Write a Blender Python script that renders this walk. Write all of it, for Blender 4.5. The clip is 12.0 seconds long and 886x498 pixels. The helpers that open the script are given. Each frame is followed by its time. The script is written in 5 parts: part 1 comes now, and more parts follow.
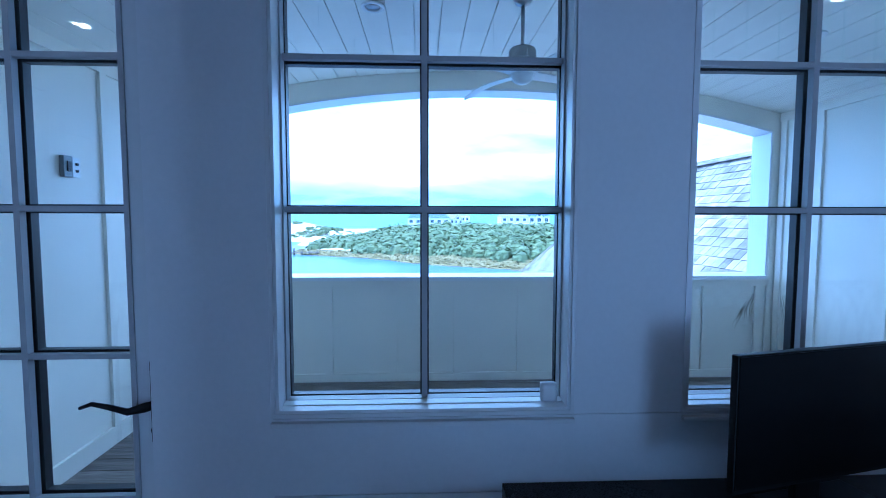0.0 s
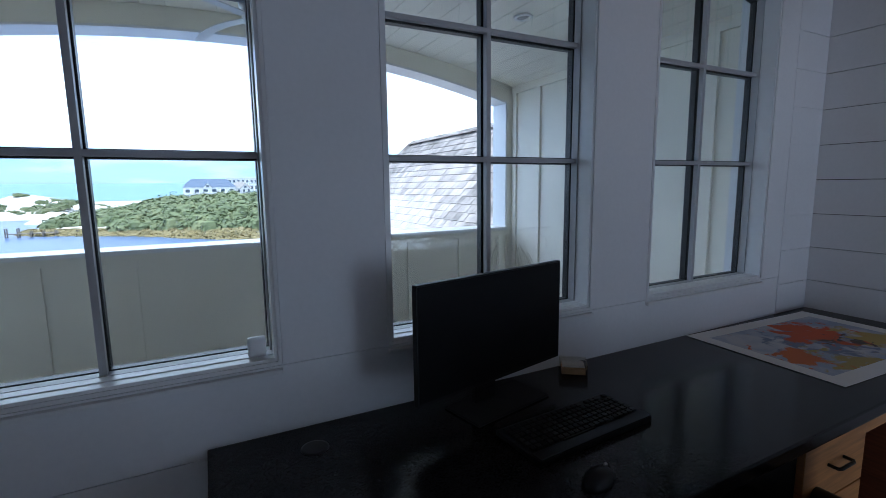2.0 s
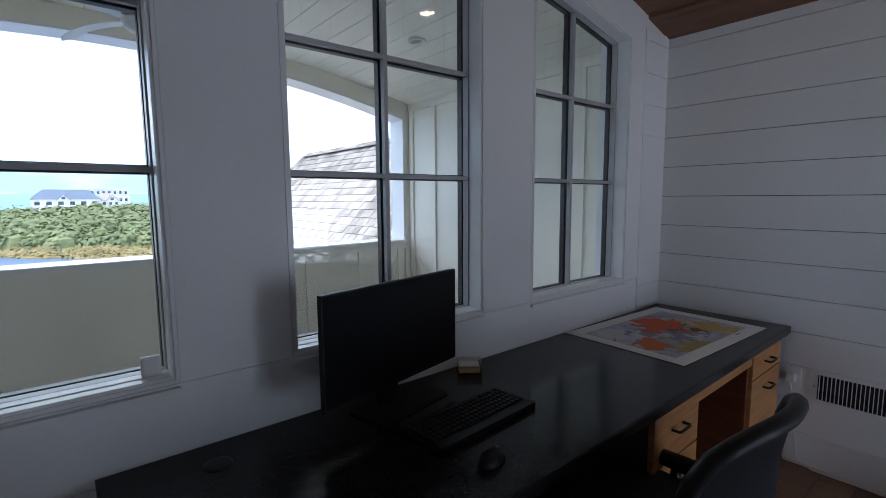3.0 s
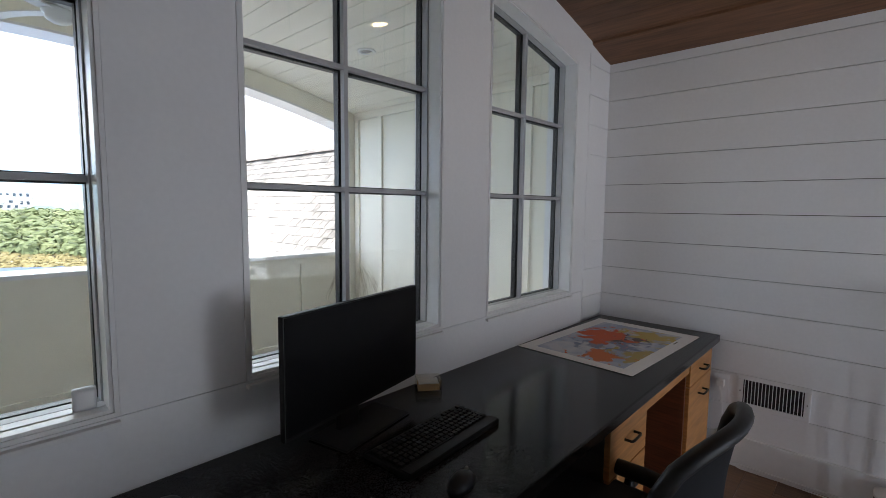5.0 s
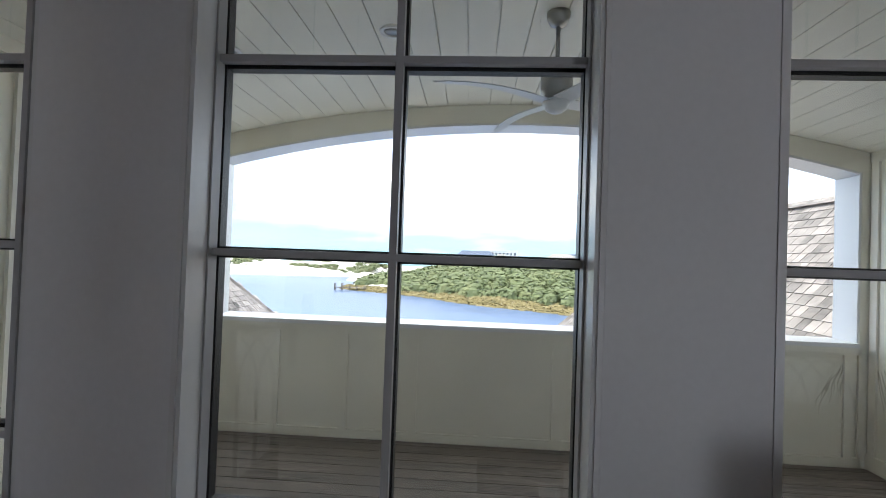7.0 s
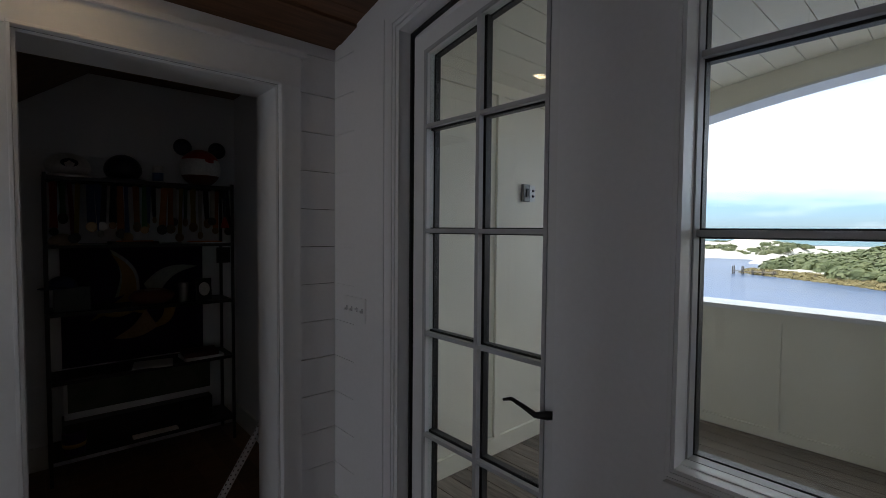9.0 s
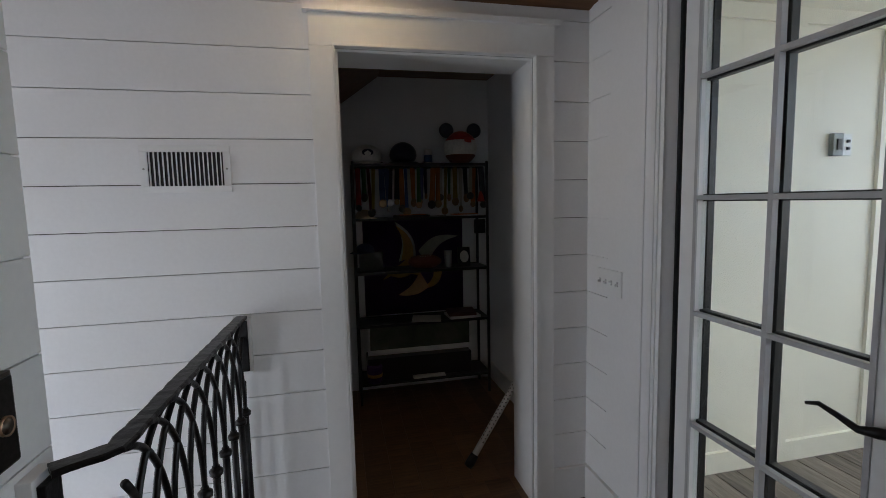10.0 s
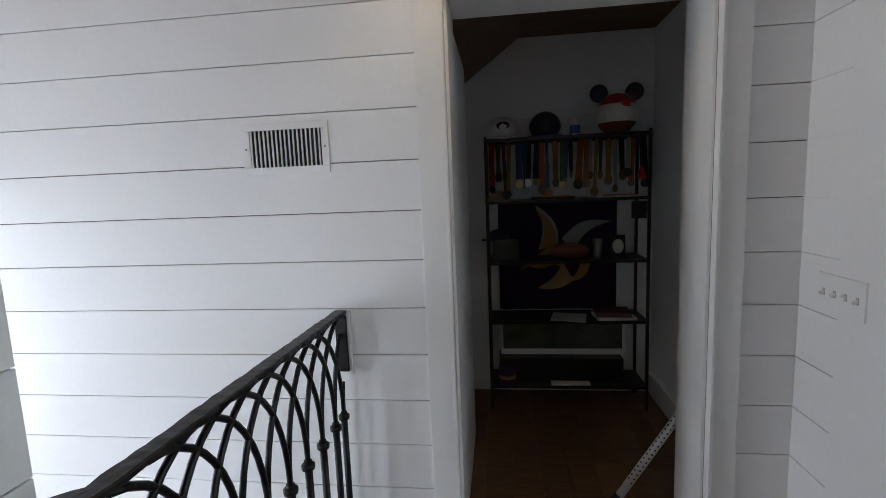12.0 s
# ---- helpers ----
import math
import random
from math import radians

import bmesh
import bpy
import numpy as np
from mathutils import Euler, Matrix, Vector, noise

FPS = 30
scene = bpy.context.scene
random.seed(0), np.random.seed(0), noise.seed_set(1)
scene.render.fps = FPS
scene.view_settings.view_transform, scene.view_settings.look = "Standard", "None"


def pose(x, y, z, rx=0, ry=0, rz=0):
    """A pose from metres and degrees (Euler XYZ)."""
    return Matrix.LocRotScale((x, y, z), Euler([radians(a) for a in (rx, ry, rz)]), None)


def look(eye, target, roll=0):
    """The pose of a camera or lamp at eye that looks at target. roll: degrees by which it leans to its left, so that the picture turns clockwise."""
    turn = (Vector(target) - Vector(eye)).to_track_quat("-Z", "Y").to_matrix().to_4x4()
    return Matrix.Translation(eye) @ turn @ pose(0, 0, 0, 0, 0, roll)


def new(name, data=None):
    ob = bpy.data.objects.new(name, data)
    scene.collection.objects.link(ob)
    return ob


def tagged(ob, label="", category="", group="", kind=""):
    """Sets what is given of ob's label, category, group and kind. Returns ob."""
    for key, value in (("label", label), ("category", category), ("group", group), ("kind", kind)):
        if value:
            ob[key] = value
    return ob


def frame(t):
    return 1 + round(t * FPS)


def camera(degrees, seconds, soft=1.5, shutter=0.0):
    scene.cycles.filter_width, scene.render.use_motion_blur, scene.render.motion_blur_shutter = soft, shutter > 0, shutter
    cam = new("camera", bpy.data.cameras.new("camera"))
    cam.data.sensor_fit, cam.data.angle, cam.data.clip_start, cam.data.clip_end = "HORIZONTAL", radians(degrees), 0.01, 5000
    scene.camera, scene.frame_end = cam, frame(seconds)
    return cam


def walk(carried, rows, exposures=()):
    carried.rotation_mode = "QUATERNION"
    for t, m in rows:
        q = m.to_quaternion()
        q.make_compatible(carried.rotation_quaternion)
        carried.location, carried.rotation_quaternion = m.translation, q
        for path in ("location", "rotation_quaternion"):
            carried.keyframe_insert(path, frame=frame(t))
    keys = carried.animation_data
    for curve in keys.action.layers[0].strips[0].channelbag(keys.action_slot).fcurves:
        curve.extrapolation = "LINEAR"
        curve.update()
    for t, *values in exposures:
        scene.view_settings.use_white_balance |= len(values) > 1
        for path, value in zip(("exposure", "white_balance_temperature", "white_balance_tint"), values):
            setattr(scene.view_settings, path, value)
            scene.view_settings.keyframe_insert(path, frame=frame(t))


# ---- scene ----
cam = camera(87.4, 12.0, soft=0.5)
PATH = [
    (0, (-0.004, -1.408, 1.519), (0.083, 0.586, 1.389), 0.1),
    (0.3, (0.07, -1.37, 1.49), (0.047, 0.628, 1.395), 0.8),
    (0.5, (0.122, -1.36, 1.472), (0.088, 0.638, 1.375), 1.1),
    (1, (0.274, -1.366, 1.431), (0.412, 0.622, 1.257), 1.3),
    (1.5, (0.31, -1.395, 1.423), (0.838, 0.515, 1.152), 1.2),
    (2, (0.267, -1.455, 1.457), (1.169, 0.309, 1.184), -0.7),
    (2.5, (0.279, -1.47, 1.469), (1.385, 0.172, 1.185), -0.6),
    (3, (0.206, -1.542, 1.463), (1.472, -0.01, 1.242), -0.4),
    (3.2, (0.186, -1.563, 1.436), (1.503, -0.079, 1.207), -0.3),
    (4.8, (0.161, -1.508, 1.454), (1.67, -0.216, 1.218), 0.6),
    (5, (0.159, -1.468, 1.485), (1.62, -0.114, 1.305), 0.6),
    (5.2, (0.171, -1.398, 1.503), (1.56, 0.037, 1.403), 0.9),
    (5.5, (0.195, -1.266, 1.525), (1.389, 0.338, 1.516), 1.0),
    (6, (0.263, -1.092, 1.556), (0.928, 0.795, 1.551), 1.8),
    (6.3, (0.256, -1.055, 1.565), (0.619, 0.911, 1.557), 2.0),
    (6.5, (0.244, -1.041, 1.573), (0.429, 0.95, 1.562), 2.0),
    (6.7, (0.212, -1.026, 1.549), (0.262, 0.973, 1.582), 2.0),
    (8.3, (0.088, -1.15, 1.567), (-0.846, 0.624, 1.519), 1.2),
    (8.5, (0.068, -1.175, 1.561), (-1.04, 0.489, 1.508), 1.1),
    (9, (0.036, -1.262, 1.549), (-1.458, 0.066, 1.467), 0.5),
    (9.5, (0.007, -1.308, 1.558), (-1.783, -0.432, 1.395), -0.3),
    (9.8, (-0.008, -1.334, 1.554), (-1.9, -0.717, 1.356), -1.0),
    (10, (0.002, -1.316, 1.552), (-1.94, -0.881, 1.35), -1.3),
    (10.5, (-0.007, -1.314, 1.553), (-1.991, -1.175, 1.341), -1.7),
    (11, (-0.066, -1.312, 1.537), (-2.055, -1.338, 1.321), -2.1),
    (11.5, (-0.216, -1.258, 1.54), (-2.195, -1.419, 1.296), -2.3),
    (12, (-0.398, -1.127, 1.531), (-2.367, -1.367, 1.278), -2.3),
]
E_KEYS = [
    (0.0, 1.68, 3800, 6), (0.5, 1.55, 4300, 6), (1.0, 1.35, 4750, 7), (1.6, 1.2, 5100, 9), (2.5, 1.15, 5400, 10), (3.2, 1.45, 5850, 11),
    (4.8, 1.95, 6300, 11), (5.5, 1.95, 6500, 11), (6.0, 1.75, 6500, 11), (6.7, 1.45, 6400, 11), (8.3, 0.85, 6450, 11), (9.0, 0.75, 6450, 11),
    (9.5, 1.15, 6600, 9), (10.0, 2.1, 6450, 8.5), (10.5, 2.5, 6350, 9), (11.2, 2.65, 6350, 9), (12.0, 2.65, 6350, 8),
]
walk(cam, [(t, look(eye, target, roll)) for t, eye, target, roll in PATH], E_KEYS)

# ---- world and sun ----
SUN_EL, SUN_DIR = radians(58), Vector((-0.9, -0.15, 0.0)).normalized()
world = bpy.data.worlds.new("sky")
scene.world = world
world.use_nodes = True
wn, wl = world.node_tree.nodes, world.node_tree.links
wn.clear()
sky = wn.new("ShaderNodeTexSky")
sky.sky_type = "NISHITA"
sky.sun_disc = False
sky.sun_elevation = SUN_EL
sky.sun_rotation = math.atan2(SUN_DIR.x, SUN_DIR.y)
sky.air_density, sky.dust_density, sky.ozone_density = 1.0, 0.6, 1.0
coord = wn.new("ShaderNodeTexCoord")
stretch = wn.new("ShaderNodeMapping")
stretch.inputs["Scale"].default_value = (1.0, 1.0, 5.0)
cloud = wn.new("ShaderNodeTexNoise")
cloud.inputs["Scale"].default_value = 1.7
cloud.inputs["Detail"].default_value = 7
ramp = wn.new("ShaderNodeValToRGB")
ramp.color_ramp.elements[0].position, ramp.color_ramp.elements[1].position = 0.42, 0.68
white = wn.new("ShaderNodeMix")
white.data_type = "RGBA"
white.inputs["B"].default_value = (9.4, 9.5, 9.8, 1)
back = wn.new("ShaderNodeBackground")
back.inputs["Strength"].default_value = 0.145
wout = wn.new("ShaderNodeOutputWorld")
wl.new(coord.outputs["Generated"], stretch.inputs["Vector"])
wl.new(stretch.outputs["Vector"], cloud.inputs["Vector"])
split = wn.new("ShaderNodeSeparateXYZ")
lift = wn.new("ShaderNodeMapRange")
lift.inputs["From Min"].default_value, lift.inputs["From Max"].default_value = 0.03, 0.26
lift.inputs["To Min"].default_value, lift.inputs["To Max"].default_value = -0.10, 0.12
cover = wn.new("ShaderNodeMath")
wl.new(coord.outputs["Generated"], split.inputs["Vector"])
wl.new(split.outputs["Z"], lift.inputs["Value"])
wl.new(lift.outputs["Result"], cover.inputs[0])
wl.new(cloud.outputs["Fac"], cover.inputs[1])
wl.new(cover.outputs[0], ramp.inputs["Fac"])
# deep blue of the clear air between the clouds
clear_air = wn.new("ShaderNodeMix")
clear_air.data_type, clear_air.blend_type = "RGBA", "MULTIPLY"
clear_air.inputs["Factor"].default_value = 1.0
clear_air.inputs["B"].default_value = (0.50, 0.68, 1.08, 1)
wl.new(sky.outputs["Color"], clear_air.inputs["A"])
wl.new(ramp.outputs["Color"], white.inputs["Factor"])
wl.new(clear_air.outputs["Result"], white.inputs["A"])
wl.new(white.outputs["Result"], back.inputs["Color"])
wl.new(back.outputs["Background"], wout.inputs["Surface"])
sun_data = bpy.data.lights.new("sun", "SUN")
sun_data.energy, sun_data.angle, sun_data.color = 2.0, radians(6), (1.0, 0.95, 0.88)
sun_at = SUN_DIR * math.cos(SUN_EL) * 40 + Vector((0, 0, math.sin(SUN_EL) * 40))
new("sun", sun_data).matrix_world = look(sun_at, (0, 0, 0))
# daylight of the stair windows, in their openings
STAIR_END = -4.6
for x0, x1, mid, power in ((-1.65, -1.05, 0.8, 6.0), (2.1, 3.15, 0.5, 8.4)):
    d = bpy.data.lights.new("stair_window_light", "AREA")
    d.shape, d.size, d.size_y, d.energy, d.color = "RECTANGLE", x1 - x0, 1.6, power, (0.90, 0.945, 1.0)
    new("stair_window_light", d).matrix_world = look(((x0 + x1) / 2, STAIR_END + 0.02, mid), ((x0 + x1) / 2, 0, mid))

# ---- materials ----
def material(name, color, rough=0.5, metal=0.0, grain=(40, 0.06), stain=(1.5, 0.06), bump=0.0, bump_scale=120, stretch=(1, 1, 1), spec=0.5, island=0.0, obrand=0.0, coat=0.0):
    """Principled paint, wood or metal with two scales of variation in colour and a fine relief."""
    m = bpy.data.materials.new(name)
    m.use_nodes = True
    n, l = m.node_tree.nodes, m.node_tree.links
    b = n["Principled BSDF"]
    b.inputs["Roughness"].default_value, b.inputs["Metallic"].default_value = rough, metal
    b.inputs["Specular IOR Level"].default_value = spec
    b.inputs["Coat Weight"].default_value = coat
    tc, mp = n.new("ShaderNodeTexCoord"), n.new("ShaderNodeMapping")
    mp.inputs["Scale"].default_value = stretch
    l.new(tc.outputs["Object"], mp.inputs["Vector"])
    hsv = n.new("ShaderNodeHueSaturation")
    hsv.inputs["Color"].default_value = (*color, 1)
    total = None
    for scale, amount in (grain, stain):
        t = n.new("ShaderNodeTexNoise")
        t.inputs["Scale"].default_value, t.inputs["Detail"].default_value = scale, 5
        l.new(mp.outputs["Vector"], t.inputs["Vector"])
        r = n.new("ShaderNodeMapRange")
        r.inputs["From Min"].default_value, r.inputs["From Max"].default_value = 0.3, 0.7
        r.inputs["To Min"].default_value, r.inputs["To Max"].default_value = -amount, amount
        l.new(t.outputs["Fac"], r.inputs["Value"])
        if total is None:
            total = r.outputs["Result"]
        else:
            a = n.new("ShaderNodeMath")
            l.new(total, a.inputs[0])
            l.new(r.outputs["Result"], a.inputs[1])
            total = a.outputs[0]
    for amount, kind, out in ((island, "ShaderNodeNewGeometry", "Random Per Island"), (obrand, "ShaderNodeObjectInfo", "Random")):
        if amount:
            g = n.new(kind)
            r = n.new("ShaderNodeMapRange")
            r.inputs["To Min"].default_value, r.inputs["To Max"].default_value = -amount, amount
            l.new(g.outputs[out], r.inputs["Value"])
            a = n.new("ShaderNodeMath")
            l.new(total, a.inputs[0])
            l.new(r.outputs["Result"], a.inputs[1])
            total = a.outputs[0]
    one = n.new("ShaderNodeMath")
    one.inputs[1].default_value = 1.0
    l.new(total, one.inputs[0])
    l.new(one.outputs[0], hsv.inputs["Value"])
    l.new(hsv.outputs["Color"], b.inputs["Base Color"])
    if bump:
        t = n.new("ShaderNodeTexNoise")
        t.inputs["Scale"].default_value, t.inputs["Detail"].default_value = bump_scale, 4
        l.new(mp.outputs["Vector"], t.inputs["Vector"])
        bp = n.new("ShaderNodeBump")
        bp.inputs["Strength"].default_value, bp.inputs["Distance"].default_value = bump, 0.004
        l.new(t.outputs["Fac"], bp.inputs["Height"])
        l.new(bp.outputs["Normal"], b.inputs["Normal"])
    return m


def glass(name, tint=(0.95, 0.98, 0.96), ior=1.45):
    m = bpy.data.materials.new(name)
    m.use_nodes = True
    n, l = m.node_tree.nodes, m.node_tree.links
    n.remove(n["Principled BSDF"])
    clear, gloss, mix, lw = n.new("ShaderNodeBsdfTransparent"), n.new("ShaderNodeBsdfGlossy"), n.new("ShaderNodeMixShader"), n.new("ShaderNodeLayerWeight")
    clear.inputs["Color"].default_value = (*tint, 1)
    gloss.inputs["Roughness"].default_value = 0.0
    power, scale = n.new("ShaderNodeMath"), n.new("ShaderNodeMath")
    power.operation, scale.operation = "POWER", "MULTIPLY_ADD"
    power.inputs[1].default_value = 5.0
    scale.inputs[1].default_value, scale.inputs[2].default_value = 0.96, 0.04
    l.new(lw.outputs["Facing"], power.inputs[0])
    l.new(power.outputs[0], scale.inputs[0])
    l.new(scale.outputs[0], mix.inputs["Fac"])
    l.new(clear.outputs["BSDF"], mix.inputs[1])
    l.new(gloss.outputs["BSDF"], mix.inputs[2])
    l.new(mix.outputs["Shader"], n["Material Output"].inputs["Surface"])
    return m


def glowing(name, color, strength):
    m = bpy.data.materials.new(name)
    m.use_nodes = True
    b = m.node_tree.nodes["Principled BSDF"]
    b.inputs["Base Color"].default_value = (*color, 1)
    b.inputs["Emission Color"].default_value = (*color, 1)
    b.inputs["Emission Strength"].default_value = strength
    return m


def blotched(name, colors, scale, rough=0.6, detail=6, bump=0.0, distortion=0.6, stretch=(1, 1, 1), coords="Object"):
    """Irregular patches of several colours."""
    m = bpy.data.materials.new(name)
    m.use_nodes = True
    n, l = m.node_tree.nodes, m.node_tree.links
    b = n["Principled BSDF"]
    b.inputs["Roughness"].default_value = rough
    tc, mp, t, r = n.new("ShaderNodeTexCoord"), n.new("ShaderNodeMapping"), n.new("ShaderNodeTexNoise"), n.new("ShaderNodeValToRGB")
    mp.inputs["Scale"].default_value = stretch
    t.inputs["Scale"].default_value, t.inputs["Detail"].default_value, t.inputs["Distortion"].default_value = scale, detail, distortion
    while len(r.color_ramp.elements) < len(colors):
        r.color_ramp.elements.new(0.5)
    for i, c in enumerate(colors):
        r.color_ramp.elements[i].position = 0.28 + 0.44 * i / max(1, len(colors) - 1)
        r.color_ramp.elements[i].color = (*c, 1)
    l.new(tc.outputs[coords], mp.inputs["Vector"])
    l.new(mp.outputs["Vector"], t.inputs["Vector"])
    l.new(t.outputs["Fac"], r.inputs["Fac"])
    l.new(r.outputs["Color"], b.inputs["Base Color"])
    if bump:
        bp = n.new("ShaderNodeBump")
        bp.inputs["Strength"].default_value = bump
        l.new(t.outputs["Fac"], bp.inputs["Height"])
        l.new(bp.outputs["Normal"], b.inputs["Normal"])
    return m


PAINT = material("white_wall_paint", (0.84, 0.84, 0.85), 0.45, grain=(60, 0.015), stain=(1.2, 0.025), bump=0.05, bump_scale=90)
# near-black backing that puts the shade of the board gaps into the colour
GAP_SHADE = material("board_gap_shade", (0.09, 0.085, 0.08), 0.85, grain=(20, 0.2))
TRIM = material("white_trim_paint", (0.82, 0.82, 0.82), 0.28, grain=(30, 0.015), stain=(2.0, 0.03), bump=0.03, bump_scale=40)
CREAM = material("cream_exterior_paint", (0.87, 0.83, 0.715), 0.5, grain=(25, 0.03), stain=(1.4, 0.07), bump=0.06, bump_scale=60)
SASH = material("window_sash_paint", (0.46, 0.46, 0.47), 0.35, grain=(30, 0.02), stain=(2.0, 0.03))
BLACK = material("black_gasket", (0.012, 0.012, 0.014), 0.4, grain=(50, 0.1))
IRON = material("blackened_iron", (0.022, 0.021, 0.022), 0.38, 0.7, grain=(60, 0.25), stain=(6, 0.2), bump=0.5, bump_scale=45)
STONE = material("polished_black_stone", (0.017, 0.017, 0.019), 0.16, grain=(220, 0.5), stain=(8, 0.2), spec=0.22)
FIR = material("honey_fir", (0.43, 0.19, 0.055), 0.4, grain=(6, 0.22), stain=(1.5, 0.12), stretch=(1, 1, 14), bump=0.06, bump_scale=12)
CEILWOOD = material("stained_ceiling_plank", (0.155, 0.072, 0.035), 0.5, grain=(5, 0.28), stain=(1.1, 0.2), stretch=(14, 1, 14), bump=0.08, bump_scale=10, island=0.2)
OAK = material("brown_oak_floor", (0.16, 0.088, 0.045), 0.38, grain=(6, 0.3), stain=(1.3, 0.15), stretch=(14, 1, 1), bump=0.08, bump_scale=12, obrand=0.25)
DECK = material("weathered_deck_board", (0.20, 0.168, 0.142), 0.75, grain=(7, 0.35), stain=(1.6, 0.25), stretch=(1, 16, 1), bump=0.25, bump_scale=14, obrand=0.22)
PLASTIC = material("black_plastic", (0.011, 0.011, 0.012), 0.45, grain=(200, 0.15), spec=0.3)
SCREEN = material("dark_screen", (0.005, 0.005, 0.006), 0.28, grain=(20, 0.1), spec=0.22)
MESHBLK = material("dark_mesh_fabric", (0.03, 0.032, 0.038), 0.8, grain=(300, 0.4), bump=0.4, bump_scale=400)
NICKEL = material("brushed_nickel", (0.36, 0.355, 0.34), 0.35, 0.9, grain=(80, 0.1))
BLADE = material("silver_fan_blade", (0.76, 0.77, 0.78), 0.45, 0.1, grain=(40, 0.05))
BRONZE = material("dark_bronze", (0.13, 0.105, 0.085), 0.35, 0.85, grain=(90, 0.2), stain=(12, 0.25))
GLASS = glass("window_glass")
LAMP = glowing("warm_lamp", (1.0, 0.72, 0.42), 14.0)

# ---- mesh helpers ----
def box(bm, x0, y0, z0, x1, y1, z1, bevel=0.0, m=None):
    v = [bm.verts.new((x, y, z)) for x in (x0, x1) for y in (y0, y1) for z in (z0, z1)]
    f = [bm.faces.new([v[i] for i in q]) for q in ((0, 1, 3, 2), (4, 6, 7, 5), (0, 4, 5, 1), (2, 3, 7, 6), (0, 2, 6, 4), (1, 5, 7, 3))]
    if bevel:
        out = bmesh.ops.bevel(bm, geom=list({e for q in f for e in q.edges}), offset=bevel, segments=2, affect="EDGES", profile=0.7)
        v = list({w for q in out["faces"] for w in q.verts} | {w for w in v if w.is_valid})
    if m is not None:
        for w in v:
            w.co = m @ w.co
    return v


def tube(bm, pts, radius, sides=8, caps=True):
    """A round bar along points; radius is one number or one a point."""
    rings, n = [], len(pts)
    pts = [Vector(p) for p in pts]
    up = Vector((0, 0, 1)) if abs((pts[-1] - pts[0]).normalized().z) < 0.9 else Vector((1, 0, 0))
    for i, p in enumerate(pts):
        way = (pts[min(i + 1, n - 1)] - pts[max(i - 1, 0)]).normalized()
        a = way.cross(up).normalized()
        b = way.cross(a)
        r = radius[i] if isinstance(radius, (list, tuple)) else radius
        rings.append([bm.verts.new(p + r * (math.cos(k * math.tau / sides) * a + math.sin(k * math.tau / sides) * b)) for k in range(sides)])
    for r0, r1 in zip(rings, rings[1:]):
        for k in range(sides):
            bm.faces.new((r0[k], r0[(k + 1) % sides], r1[(k + 1) % sides], r1[k]))
    if caps:
        bm.faces.new(rings[0][::-1])
        bm.faces.new(rings[-1])
    return rings


def lathe(bm, profile, sides=24, at=(0, 0, 0), m=None):
    """Spins (radius, height) pairs about the upright axis."""
    rings = []
    for r, h in profile:
        ring = []
        for k in range(sides):
            p = Vector((at[0] + r * math.cos(k * math.tau / sides), at[1] + r * math.sin(k * math.tau / sides), at[2] + h))
            ring.append(bm.verts.new(m @ p if m is not None else p))
        rings.append(ring)
    for r0, r1 in zip(rings, rings[1:]):
        for k in range(sides):
            bm.faces.new((r0[k], r0[(k + 1) % sides], r1[(k + 1) % sides], r1[k]))
    bm.faces.new(rings[0][::-1])
    bm.faces.new(rings[-1])


def prism(bm, outline, axis, lo, hi):
    """An outline in the two other axes, drawn out along axis from lo to hi."""
    def put(p, w):
        return {"x": (w, p[0], p[1]), "y": (p[0], w, p[1]), "z": (p[0], p[1], w)}[axis]
    a = [bm.verts.new(put(p, lo)) for p in outline]
    b = [bm.verts.new(put(p, hi)) for p in outline]
    bm.faces.new(a)
    bm.faces.new(b[::-1])
    for i in range(len(a)):
        j = (i + 1) % len(a)
        bm.faces.new((a[i], b[i], b[j], a[j]))


def finish(bm, name, mat, smooth=False):
    bmesh.ops.recalc_face_normals(bm, faces=bm.faces)
    me = bpy.data.meshes.new(name)
    bm.to_mesh(me)
    bm.free()
    for mt in (mat if isinstance(mat, (list, tuple)) else [mat]):
        me.materials.append(mt)
    if smooth:
        for p in me.polygons:
            p.use_smooth = True
    return me


def part(name, bm, mat, parent, label="", smooth=False):
    ob = new(name, finish(bm, name, mat, smooth))
    ob.parent = parent
    return tagged(ob, label)


def solid(name, bm, mat, label="", category="", group="", kind="", smooth=False):
    return tagged(new(name, finish(bm, name, mat, smooth)), label, category, group, kind)


def thing(name, at, label, category, group="", kind=""):
    ob = new(name)
    ob.location = at
    ob.empty_display_size = 0.1
    return tagged(ob, label, category, group, kind)


def boxpart(name, b, mat, parent, label="", bevel=0.0):
    bm = bmesh.new()
    box(bm, *b, bevel=bevel)
    return part(name, bm, mat, parent, label)


def share(name, me, m, parent):
    ob = new(name, me)
    ob.parent = parent
    ob.matrix_basis = m
    return ob


# ---- plan ----
WEST, EAST, SOUTH, NORTH_IN = -2.085, 3.245, -1.88, -0.105   # inner wall faces; the window wall is at NORTH_IN
MID, HALF = 0.58, 2.665
BW, BE, BN = -2.09, 3.36, 2.86                                # balcony side walls and parapet


def vault(x):
    return 2.815 - 0.36 * ((x - MID) / HALF) ** 2


def vault_out(x):
    return vault(x) + 0.035 + 0.04 * ((x - MID) / HALF) ** 2


def steps(a, b, n):
    return [a + (b - a) * i / n for i in range(n + 1)]


